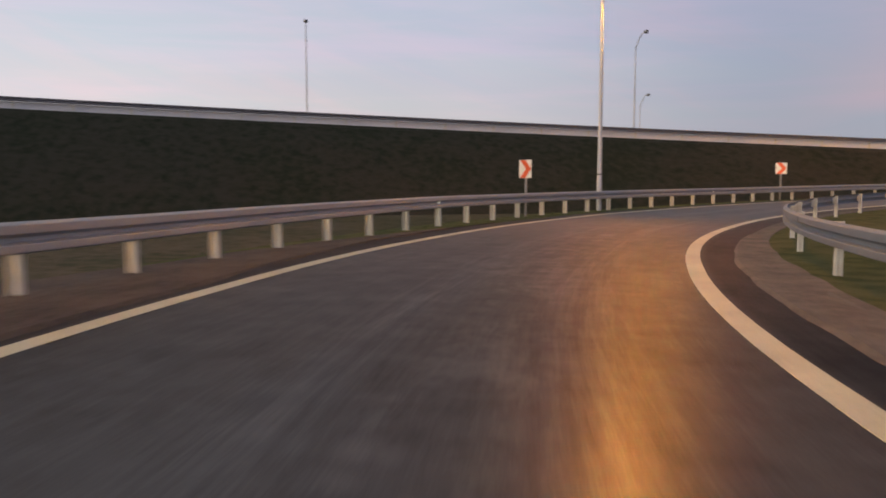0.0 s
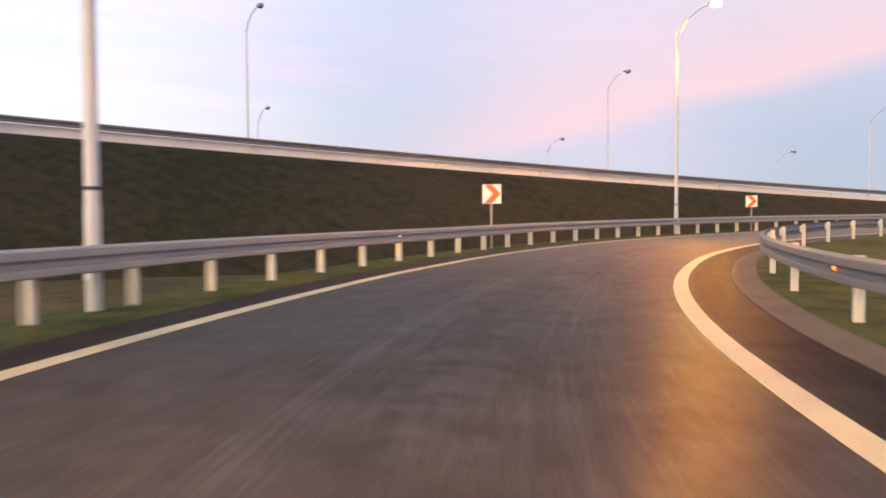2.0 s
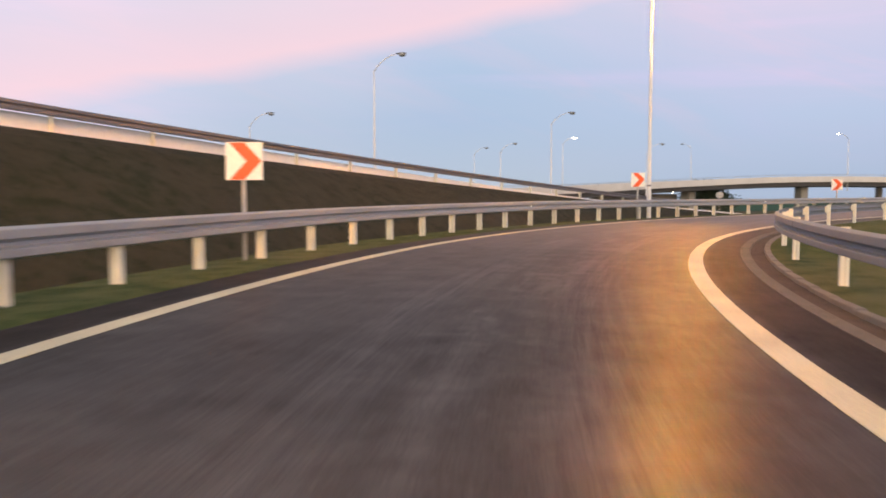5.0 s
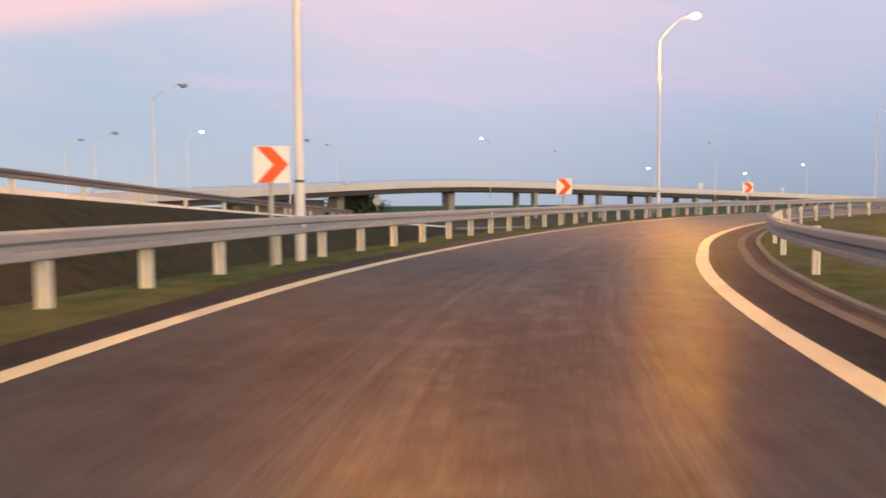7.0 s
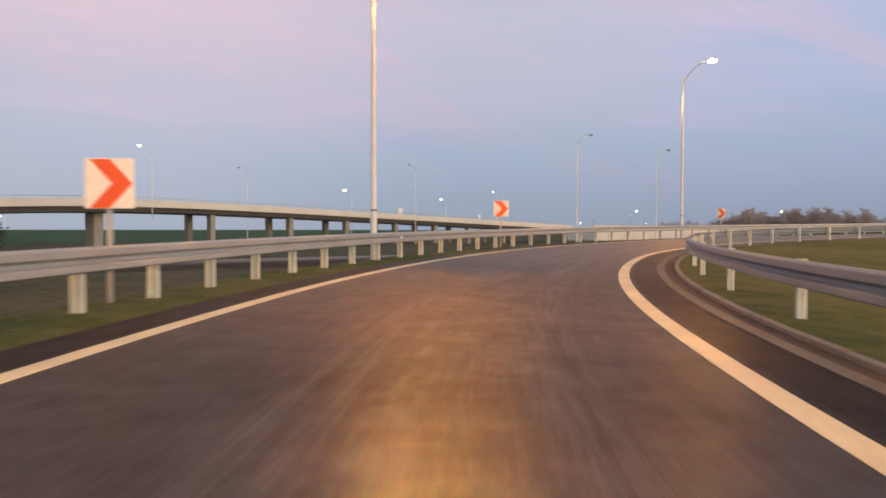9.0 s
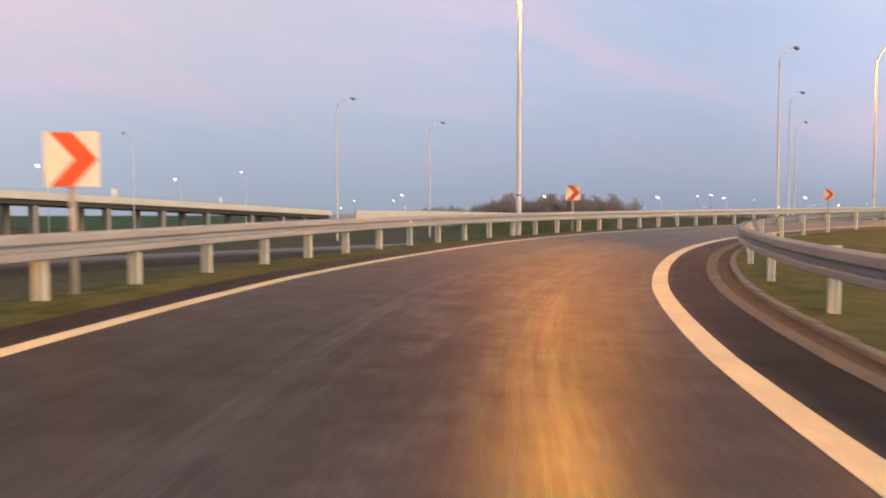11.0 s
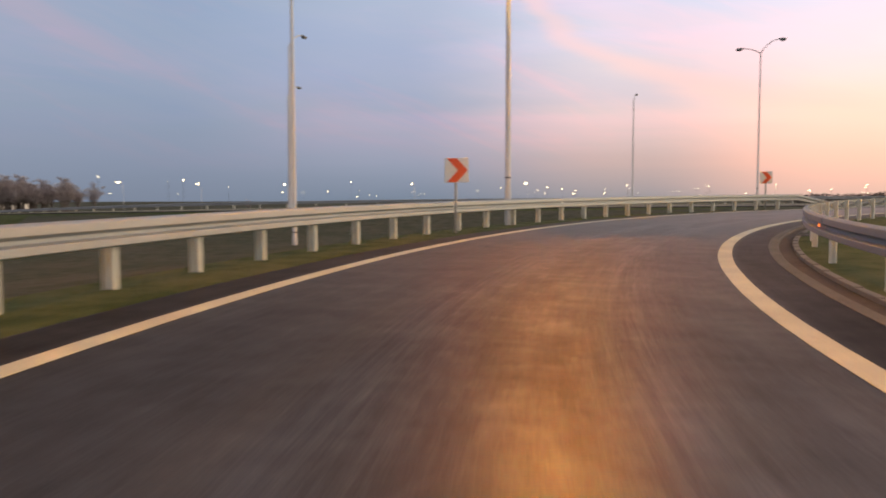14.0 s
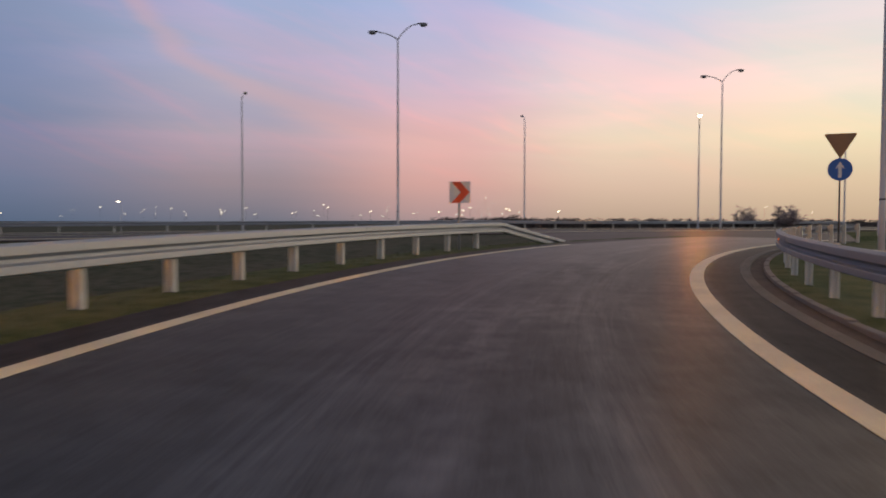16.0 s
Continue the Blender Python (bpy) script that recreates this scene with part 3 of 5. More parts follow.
# ---- ground ----
def build_ground():
    """One sheet to the horizon: low fields, with gentle unevenness near the loop."""
    def axis(lo, hi, step):
        a = list(np.arange(lo, hi + 0.1, step))
        left, right = [lo - d for d in (2600, 1500, 800, 400, 200, 100, 50, 20)], [hi + d for d in (20, 50, 100, 200, 400, 800, 1500, 2600)]
        return left + a + right
    xs, ys = axis(-80, 320, 5.0), axis(-260, 130, 5.0)
    verts, faces = [], []
    for yy in ys:
        for xx in xs:
            verts.append((xx, yy, -2.35 + 0.35 * noise.noise(Vector((xx * 0.03, yy * 0.03, 0.0))) + 0.12 * noise.noise(Vector((xx * 0.15, yy * 0.15, 3.0)))))
    n = len(xs)
    for j in range(len(ys) - 1):
        for i in range(n - 1):
            a = j * n + i
            faces.append((a, a + 1, a + n + 1, a + n))
    ob = raw("ground", verts, faces, FIELD)
    tagged(ob, "flat dark dusk fields of short grass reaching the horizon", "ground", kind="structure")
    for p in ob.data.polygons:
        p.use_smooth = True


build_ground()

# ---- the loop road ----
L_OUT, L_IN = 3.39, -2.12
EDGE_OUT, EDGE_IN = 4.2, -2.89
tagged(loop_sheet("road", [(EDGE_OUT, -0.3), (EDGE_OUT, -0.012), (EDGE_OUT - 0.05, 0.0), (L_OUT, 0.0), (0.6, 0.012), (L_IN, 0.0), (EDGE_IN, 0.0), (EDGE_IN, -0.3)], ASPHALT),
       "dark worn asphalt of a single-lane loop ramp", "road", kind="structure")


def edge_line(name, off, s0, s1, width=0.22):
    prof = [(off + width / 2, 0.0), (off + width / 2 - 0.006, 0.004), (off - width / 2 + 0.006, 0.004), (off - width / 2, 0.0)]
    tagged(sweep(name, loop_line(s0, s1, 1.0, "inner" if off < 0 else "outer"), [(o, u + 0.004) for o, u in prof], PAINT), "solid white painted edge line on the asphalt", "road marking", kind="structure")


edge_line("road_marking_outer", L_OUT, -44, 209)
edge_line("road_marking_inner", L_IN, -44, 222, 0.24)

# verges: gravelly edge, mown grass shoulder, slope to the fields
tagged(loop_sheet("verge_outer", [(EDGE_OUT - 0.02, -0.03), (4.5, -0.02), (5.1, -0.03), (5.9, -0.06), (6.8, -0.22), (8.4, -0.9), (10.5, -1.9), (13.0, -3.2)], GRASS),
       "mown olive-green grass shoulder sloping down from the ramp", "grass verge", kind="structure")
tagged(loop_sheet("verge_inner", [(-3.45, 0.0), (-3.7, 0.02), (-5.2, 0.0), (-8.0, -0.1), (-13.0, -0.2), (-20.0, -0.5), (-28.0, -1.0), (-36.0, -1.8), (-40.0, -3.2)], GRASS),
       "short green grass infield inside the loop", "grass", kind="structure")
tagged(loop_sheet("gutter_strip", [(EDGE_IN + 0.004, -0.2), (EDGE_IN + 0.004, 0.006), (EDGE_IN - 0.17, 0.008), (EDGE_IN - 0.19, -0.012), (EDGE_IN - 0.22, -0.2)], GRAVEL, 57, 222),
       "dusty gravel strip beside the asphalt edge", "gutter", kind="structure")
tagged(loop_sheet("gutter_channel", [(EDGE_IN - 0.18, -0.2), (EDGE_IN - 0.18, -0.03), (EDGE_IN - 0.47, -0.035), (EDGE_IN - 0.52, -0.2)], EARTH),
       "dark earthy channel before the kerb", "gutter", kind="structure")
tagged(loop_sheet("gutter_fill", [(EDGE_IN - 0.11, -0.1), (EDGE_IN - 0.11, 0.008), (EDGE_IN - 0.2, 0.006), (EDGE_IN - 0.3, -0.014), (EDGE_IN - 0.42, -0.004), (EDGE_IN - 0.5, 0.018), (EDGE_IN - 0.58, 0.02), (EDGE_IN - 0.62, -0.1)], GRAVEL, -44, 58),
       "wide dusty brown gravel band filling the gutter", "gutter", kind="structure")
tagged(loop_sheet("road_edge", [(EDGE_IN, 0.0), (EDGE_IN - 0.13, 0.0), (EDGE_IN - 0.14, -0.2)], ASPHALT, -44, 58),
       "dark asphalt lip along the gravel band", "road", kind="structure")


def dust_spill():
    """Pale dust swept over the edge of the asphalt and into the grass at the start of the bend."""
    verts, faces = [], []
    n, m = 126, 9
    for i in range(n):
        s = -42 + i * 0.5
        fade = min(1.0, max(0.0, (20 - s) / 8))
        near = EDGE_IN + 0.2 * fade + 0.09 * noise.noise(Vector((s * 0.5, 0, 7.0))) * fade
        far = EDGE_IN - 0.6 - 0.25 * fade + 0.1 * noise.noise(Vector((s * 0.6, 0, 2.0))) * fade
        for k in range(m):
            f = k / (m - 1)
            ripple = 0.012 * noise.noise(Vector((s * 1.6, f * 5.0, 4.0)))
            verts.append(along(s, near + (far - near) * f + sway(s, True), -0.02 if k in (0, m - 1) else 0.022 + ripple))
    for i in range(n - 1):
        for k in range(m - 1):
            q = i * m + k
            faces.append((q, q + m, q + m + 1, q + 1))
    tagged(raw("dust_band", verts, faces, DUST), "pale dusty grit swept along the inner edge of the asphalt", "verge", kind="structure")


dust_spill()


def bare_shoulder():
    """Trodden earth and swept grit beside the start of the bend, spilling over the asphalt up to the line and thinning out into the grass."""
    verts, faces = [], []
    n, m = 132, 13
    for i in range(n):
        s = -44 + i * 0.5
        fade = min(1.0, max(0.0, (15 - s) / 7))
        near = 4.19 - 0.62 * fade + 0.22 * noise.noise(Vector((s * 0.35, 0, 3.0))) * fade
        far = 4.25 + 1.7 * min(1.0, max(0.0, (20 - s) / 12)) + 0.25 * noise.noise(Vector((s * 0.45, 0, 0)))
        for k in range(m):
            f = k / (m - 1)
            off = near + max(far - near, 0.05) * f
            lump = 0.016 * noise.noise(Vector((s * 0.9, off * 2.2, 5.0))) + 0.01 * noise.noise(Vector((s * 2.6, off * 6.0, 9.0)))
            verts.append(along(s, off + sway(s), -0.03 if k in (0, m - 1) else 0.022 + lump - 0.02 * f))
    for i in range(n - 1):
        for k in range(m - 1):
            q = i * m + k
            faces.append((q, q + 1, q + m + 1, q + m))
    tagged(raw("earth_shoulder", verts, faces, EARTH), "bare brown earth and swept grit on the shoulder", "verge", kind="structure")


bare_shoulder()


def ragged_tufts():
    """Grass blades along the edge of the asphalt and round the posts."""
    rnd = random.Random(4)
    verts, faces = [], []
    for k in range(26000):
        s = rnd.uniform(-6, 214)
        side = rnd.random()
        if side < 0.68:
            off = 4.2 + abs(rnd.gauss(0, 0.75)) if rnd.random() < 0.75 else rnd.uniform(4.3, 7.0)
        else:
            off = -3.48 - abs(rnd.gauss(0, 0.8))
        p = along(s, off + sway(s, off < 0), -0.04 if off < 6 else -0.25)
        a, w, h = rnd.uniform(0, math.pi), rnd.uniform(0.006, 0.014), rnd.uniform(0.02, 0.055)
        lean = Vector((rnd.gauss(0, 0.02), rnd.gauss(0, 0.02), h))
        d = Vector((math.cos(a) * w, math.sin(a) * w, 0))
        i = len(verts)
        verts += [p - d, p + d, p + lean]
        faces.append((i, i + 1, i + 2))
    tagged(raw("grass_tufts", verts, faces, GRASS), "short ragged grass blades along the road edges", "grass", kind="stuff")


ragged_tufts()


# ---- guard rails ----
# depth towards the road and height: two flat ribs with a flat valley between them
W_BEAM = [(0.0, 0.165), (0.03, 0.162), (0.077, 0.14), (0.083, 0.13), (0.083, 0.05), (0.078, 0.042), (0.012, 0.01), (0.006, 0.002),
          (0.006, -0.03), (0.012, -0.04), (0.078, -0.06), (0.083, -0.068), (0.083, -0.138), (0.077, -0.148), (0.03, -0.162), (0.0, -0.165)]


def post_mesh(height):
    """A rolled channel post with a folded web."""
    bm = bmesh.new()
    # broad side across the road
    sect = [(-0.062, 0.035), (-0.062, -0.03), (-0.05, -0.035), (-0.02, -0.035), (-0.012, -0.012), (0.012, -0.012), (0.02, -0.035), (0.05, -0.035), (0.062, -0.03), (0.062, 0.035),
            (0.057, 0.035), (0.057, -0.026), (0.024, -0.03), (0.015, -0.007), (-0.015, -0.007), (-0.024, -0.03), (-0.057, -0.026), (-0.057, 0.035)]
    sect = [(x * 1.25, y * 1.2) for x, y in sect]
    lo = [bm.verts.new((x, y, -0.35)) for x, y in sect]
    hi = [bm.verts.new((x, y, height)) for x, y in sect]
    n = len(sect)
    for i in range(n):
        bm.faces.new((lo[i], lo[(i + 1) % n], hi[(i + 1) % n], hi[i]))
    bm.faces.new(hi)
    me = bpy.data.meshes.new("post")
    bmesh.ops.recalc_face_normals(bm, faces=bm.faces)
    bm.to_mesh(me)
    bm.free()
    me.materials.append(ZINC_POST)
    return me


def block_mesh():
    bm = bmesh.new()
    box(bm, (-0.05, -0.045, -0.1), (0.05, 0.045, 0.1), 0.008)
    me = bpy.data.meshes.new("spacer")
    bm.to_mesh(me)
    bm.free()
    me.materials.append(ZINC_POST)
    return me


def reflector_mesh(mat):
    bm = bmesh.new()
    box(bm, (-0.035, -0.01, -0.022), (0.035, 0.01, 0.022), 0.005)
    me = bpy.data.meshes.new("reflector")
    bm.to_mesh(me)
    bm.free()
    me.materials.append(mat)
    return me


POST = post_mesh(0.74)
BLOCK = block_mesh()
REFLECT_ORANGE, REFLECT_WHITE = reflector_mesh(ORANGE), reflector_mesh(WHITE_REFLECTOR)


def child(name, me, m, parent):
    ob = new(name, me)
    ob.parent = parent
    ob.matrix_basis = m
    return ob


RAMP = 4.7          # length of a ramped rail end


def guard_rail(pointer, length, side, label, base=-0.05, mid=0.66, spacing=2.0, reflect=None, every=10, first=0.0, blocks=True, dip=False, stations=None, steel=None):
    """pointer(d) -> (point at road level, heading). side -1: ribs face right of the heading, +1: left."""
    top = empty("guard_rail")
    tagged(top, label, "guard rail")
    if stations is None:
        stations = [first + i * spacing for i in range(int(length // spacing) + 1)]
    for i, d in enumerate(stations):
        p, h = pointer(d)
        if dip and d > length - RAMP + 0.3:
            break
        m = Matrix.Translation(p + Vector((0, 0, base))) @ Matrix.Rotation(-h + (0 if side > 0 else math.pi), 4, "Z")
        # local +y is along the heading for side +1; ribs point to local -x
        post = child("post", POST, m @ pose(0.1, 0, 0) @ Matrix.Diagonal((0.68 if side > 0 and blocks else 1.0, 1, 1, 1)), top)
        if blocks:
            child("spacer", BLOCK, m @ pose(0.025, 0, mid - base, 0, 0, 90), top)
        if reflect is not None and i % every == 3:
            child("reflector", reflect, m @ pose(-0.075, 0.3, mid - base, 0, 0, 90), top)
    panel = 4.0
    k = 0
    d = first + ((length - RAMP) % panel if dip else 0.0)
    while d < first + length - 0.1:
        last = dip and d > first + length - RAMP - 0.1
        e = first + length if last else min(d + panel + 0.06, first + length)
        verts, faces = [], []
        prof = [(u, w) for u, w in W_BEAM] + [(u - 0.006, w) for u, w in reversed(W_BEAM)]
        m = len(prof)
        steps = 5
        for j in range(steps):
            dd = d + (e - d) * j / (steps - 1)
            p, h = pointer(dd)
            out = Vector((math.cos(h), -math.sin(h), 0)) * (1 if side < 0 else -1)
            drop = 0.0
            if dip:
                drop = max(0.0, dd - (first + length - RAMP)) / RAMP * 0.72
            for u, w in prof:
                verts.append(p + out * (u + 0.03 + (0.005 if k % 2 else 0.0)) + Vector((0, 0, mid + w - drop)))
        for j in range(steps - 1):
            for q in range(m):
                a, b = j * m + q, j * m + (q + 1) % m
                faces.append((a, b, b + m, a + m))
        faces.append(tuple(range(m)))
        faces.append(tuple((steps - 1) * m + q for q in range(m - 1, -1, -1)))
        raw("beam", verts, faces, steel or ZINC, top)
        d = e if last else d + panel
        k += 1
    return top


def on_loop(s0, off):
    table = OUT_RAIL_SWAY if off > 0 else IN_RAIL_SWAY
    return lambda d: (along(s0 + d, off + drift(s0 + d, table), drift(s0 + d, OUT_RAIL_LIFT) if off > 0 else 0.0), heading(s0 + d))


def spaced(anchors, counts):
    """Distances with a given number of even steps between anchors."""
    out = []
    for a, b, n in zip(anchors, anchors[1:], counts):
        out += [a + (b - a) * k / n for k in range(n)]
    return out + [anchors[-1]]


RAIL_OUT, RAIL_IN = 5.06, -3.72
OUT_POSTS = spaced([-29.6, 6.91, 19.75, 30.25, 42.3, 53.0, 58.3, 81.1, 86.6, 93.6, 98.7, 105.9, 111.6, 135.2, 140.6, 147.2, 152.1, 157.0, 162.1, 168.8, 173.9, 179.0, 185.9, 191.0, 196.2, 207.2],
                   [20, 7, 6, 7, 6, 3, 13, 3, 4, 3, 4, 3, 13, 3, 4, 3, 3, 3, 4, 3, 3, 4, 3, 3, 6])
IN_POSTS = spaced([-30, 11.53, 15.92, 32.12, 35.8, 39.6, 44.1, 47.8, 55.86, 63.1, 92.06, 101.0, 104.7, 108.45, 120.97, 135.84, 147.28, 155.5, 159.43, 178.12, 219.0],
                  [10, 1, 4, 1, 1, 1, 1, 2, 2, 7, 2, 1, 1, 3, 4, 3, 2, 1, 5, 20])
guard_rail(on_loop(-30, RAIL_OUT), 241.5, -1, "galvanised steel guard rail with ramped end on outer verge", reflect=REFLECT_WHITE, every=12, dip=True, mid=0.632, base=-0.04, stations=[s + 30 for s in OUT_POSTS])
guard_rail(on_loop(-30, RAIL_IN), 250, 1, "steel guard rail, shade in its blue-grey colour, with orange reflectors on inner verge", steel=SHADED_ZINC, reflect=REFLECT_ORANGE, every=6, mid=0.6, base=0.02, stations=[s + 30 for s in IN_POSTS])


# ---- kerb stones of the inner edge ----
OUTLETS = (148.5, 182.5)


def drain_outlet(s):
    """A shallow run-off trough that leads through a gap of the kerb into the grass, with low splayed sides."""
    top = empty("drain_outlet")
    tagged(top, "dark run-off trough with low concrete sides leading into grass", "drain")
    base = sway(s, True)

    def strip(name, rows, mat):
        verts, faces = [], []
        for ds, off, up in rows:
            verts.append(along(s + ds, off + base, up))
        for i in range(0, len(rows) - 2, 2):
            faces.append((i, i + 1, i + 3, i + 2))
        return raw(name, verts, faces, mat, top)
    strip("floor", [(-0.48, -3.2, -0.05), (0.48, -3.2, -0.05), (-0.46, -3.34, -0.015), (0.46, -3.34, -0.015), (-0.4, -3.5, 0.024), (0.4, -3.5, 0.024), (-0.3, -4.0, 0.03), (0.4, -4.0, 0.03), (-0.1, -4.45, 0.0), (0.3, -4.45, 0.0)], EARTH)
    for a, b in ((-0.5, -0.2), (0.5, 0.36)):
        bm = bmesh.new()
        ends = [(along(s + a, -3.38 + base), heading(s)), (along(s + (a + b) / 2, -3.85 + base), heading(s)), (along(s + b, -4.4 + base), heading(s))]
        rings = []
        for k, (q, h) in enumerate(ends):
            d = Vector((math.sin(h), math.cos(h), 0)) * 0.045
            z = 0.055 - 0.015 * k
            rings.append([bm.verts.new(q + w) for w in (-d - Vector((0, 0, 0.15)), -d + Vector((0, 0, z - 0.01)), -d * 0.7 + Vector((0, 0, z)), d * 0.7 + Vector((0, 0, z)), d + Vector((0, 0, z - 0.01)), d - Vector((0, 0, 0.15)))])
        for u, v in zip(rings, rings[1:]):
            for k in range(6):
                bm.faces.new((u[k], u[(k + 1) % 6], v[(k + 1) % 6], v[k]))
        bm.faces.new(rings[0])
        bm.faces.new(rings[-1][::-1])
        part("side_stone", bm, KERB, top, "low grey concrete side")
    return top


for q in OUTLETS:
    drain_outlet(q)


def kerb_stones():
    top = empty("kerb")
    tagged(top, "low grey concrete kerb stones set in grass", "kerb", kind="structure")
    bm = bmesh.new()
    box(bm, (-0.055, -0.498, -0.2), (0.055, 0.498, 0.024), 0.008)
    me = bpy.data.meshes.new("kerb_stone")
    bm.to_mesh(me)
    bm.free()
    me.materials.append(KERB)
    rnd = random.Random(2)
    for i in range(160):
        s = 57.5 + i
        if any(abs(s - q) < 0.51 for q in OUTLETS):
            continue
        p, h = along(s, -3.4 + sway(s, True)), heading(s)
        child("kerb_stone", me, Matrix.Translation(p + Vector((0, 0, rnd.uniform(-0.004, 0.003)))) @ Matrix.Rotation(-h + rnd.gauss(0, 0.003), 4, "Z"), top)


# ---- signs ----
def chevron_sign():
    top = empty("chevron_sign")
    tagged(top, "square white road sign with red chevron on grey post", "road sign", "chevron signs along the bend")
    W = 0.32
    bm = bmesh.new()
    box(bm, (-W, -0.012, -W), (W, 0.0, W), 0.006)
    part("panel", bm, SIGN_WHITE, top, "white reflective sheet panel")
    bm = bmesh.new()
    # local x is to the reader's right, the face looks along -y
    w, y0, y1 = 0.312, -0.016, -0.012
    shape = [(-0.25, w), (0.01, w), (0.3, 0.0), (0.01, -w), (-0.25, -w), (0.04, 0.0)]
    f = [bm.verts.new((x, y0, z)) for x, z in shape]
    g = [bm.verts.new((x, y1, z)) for x, z in shape]
    bm.faces.new((f[0], f[1], f[2], f[5]))
    bm.faces.new((f[5], f[2], f[3], f[4]))
    for i in range(6):
        bm.faces.new((f[i], g[i], g[(i + 1) % 6], f[(i + 1) % 6]))
    part("chevron", bm, SIGN_RED, top, "red right-pointing chevron")
    bm = bmesh.new()
    tube(bm, [(-0.03, 0.055, -2.3), (-0.03, 0.055, 0.2)], [0.038, 0.038], 14)
    part("post", bm, SIGN_POST, top, "grey steel post", smooth=True)
    bm = bmesh.new()
    for z in (-0.18, 0.18):
        box(bm, (-0.25, 0.0, z - 0.02), (0.25, 0.022, z + 0.02), 0.004)
    part("bracket", bm, SIGN_GREY, top)
    return top


SIGNS = [(2.92, 27.14, 0.49), (19.31, 43.74, 0.84), (41.5, 52.1, 1.0), (66.4, 49.6, 1.3), (87.1, 40.2, 1.4), (105.5, 23.4, 1.7), (114.8, 0.7, 1.9), (113.2, -22.8, 2.2), (99.7, -46.2, 2.6)]


def nearest_s(x, y):
    return float(_s[int(np.argmin((_x - x) ** 2 + (_y - y) ** 2))])


first_sign = None
for i, (x, y, z) in enumerate(SIGNS):
    a = heading(nearest_s(x, y) - 11.0) + (radians(34) if i == 0 else 0.0)      # the first is turned further into the bend
    m = Matrix.Translation((x, y, z)) @ Matrix.Rotation(-a, 4, "Z") @ Matrix.Scale(1.12 if i in (4, 5) else 1.0, 4)      # two larger plates
    if first_sign is None:
        first_sign = chevron_sign()
        first_sign.matrix_world = m
    else:
        copy_thing(first_sign, m)


# ---- street lamps ----
def street_lamp(height, reach, arms, lit, lens_mat, label, radius=0.095, rise=1.2):
    """A tapered steel column with curved arms along +x (and -x); the origin is the foot."""
    top = empty("street_lamp")
    tagged(top, label, "street lamp")
    bm = bmesh.new()
    col = height - rise
    tube(bm, [(0, 0, -1.2), (0, 0, 1.4), (0, 0, 1.45), (0, 0, col * 0.6), (0, 0, col)], [radius * 1.04, radius * 1.04, radius * 0.95, radius * 0.8, radius * 0.6], 14)
    part("pole", bm, POLE, top, smooth=True)
    bm = bmesh.new()
    box(bm, (-0.055, -radius * 1.2, 0.5), (0.055, -radius * 0.95, 0.95), 0.008)
    part("hatch", bm, POLE, top)
    bm = bmesh.new()
    tube(bm, [(0, 0, 1.62), (0, 0, 1.67)], [radius * 0.97, radius * 0.97], 14)
    part("label_band", bm, DARK_METAL, top, "dark label strip round the pole")
    for sgn in arms:
        lift = rise if sgn > 0 else rise * 0.45       # the second arm of a pair is set lower
        tip = col + lift
        bm = bmesh.new()
        pts = []
        for k in range(9):
            a = k / 8
            pts.append((sgn * reach * a, 0, col - 0.05 + lift * math.sin(a * math.pi / 2) ** 0.8))
        tube(bm, pts, [radius * 0.5 - radius * 0.1 * k / 8 for k in range(9)], 8)
        part("arm", bm, POLE, top, smooth=True)
        bm = bmesh.new()
        prof = [(-0.36, 0.04, 0.03), (-0.3, 0.075, 0.05), (-0.05, 0.14, 0.075), (0.2, 0.16, 0.08), (0.36, 0.12, 0.05), (0.42, 0.04, 0.02)]
        rings = []
        for px, wy, hz in prof:
            rings.append([bm.verts.new((sgn * (reach + 0.3 + px), wy * math.cos(t), tip + hz * max(math.sin(t), -0.45))) for t in [2 * math.pi * q / 10 for q in range(10)]])
        for u, v in zip(rings, rings[1:]):
            for q in range(10):
                bm.faces.new((u[q], u[(q + 1) % 10], v[(q + 1) % 10], v[q]))
        bm.faces.new(rings[0])
        bm.faces.new(rings[-1])
        head = part("luminaire", bm, DARK_METAL, top, "dark grey lamp housing", smooth=True)
        bm = bmesh.new()
        c = bmesh.ops.create_uvsphere(bm, u_segments=12, v_segments=8, radius=1.0)
        for v in c["verts"]:
            v.co = Vector((sgn * (reach + 0.42) + v.co.x * 0.3, v.co.y * 0.22, tip - 0.08 + v.co.z * 0.16))
        part("lens", bm, lens_mat if lit else UNLIT, head, "lit lamp lens" if lit else "", smooth=True)
    return top


LIT_LABEL = "tall grey steel street lamp burning warm orange"
OFF_LABEL = "tall grey steel street lamp, unlit"


def ring_lamp(x, y, height):
    s = nearest_s(x, y)
    h = heading(s)
    z = along(s).z - 0.1
    ob = street_lamp(height, 1.7, (1,), True, LIT_WARM, LIT_LABEL)
    ob["group"] = "street lamps along the ramp"
    ob.matrix_world = Matrix.Translation((x, y, z)) @ Matrix.Rotation(-h, 4, "Z")
    # the arm reaches over the road, to the right of the drive
    lamp = bpy.data.lights.new("street_light", "SPOT")
    lamp.energy, lamp.color, lamp.shadow_soft_size = LAMP_WATT, SODIUM, 0.14
    lamp.spot_size, lamp.spot_blend = radians(172), 0.3
    lo = new("street_light", lamp)
    lo.location = Vector((x, y, z)) + Vector((math.cos(h), -math.sin(h), 0)) * 2.15 + Vector((0, 0, height - 0.18))


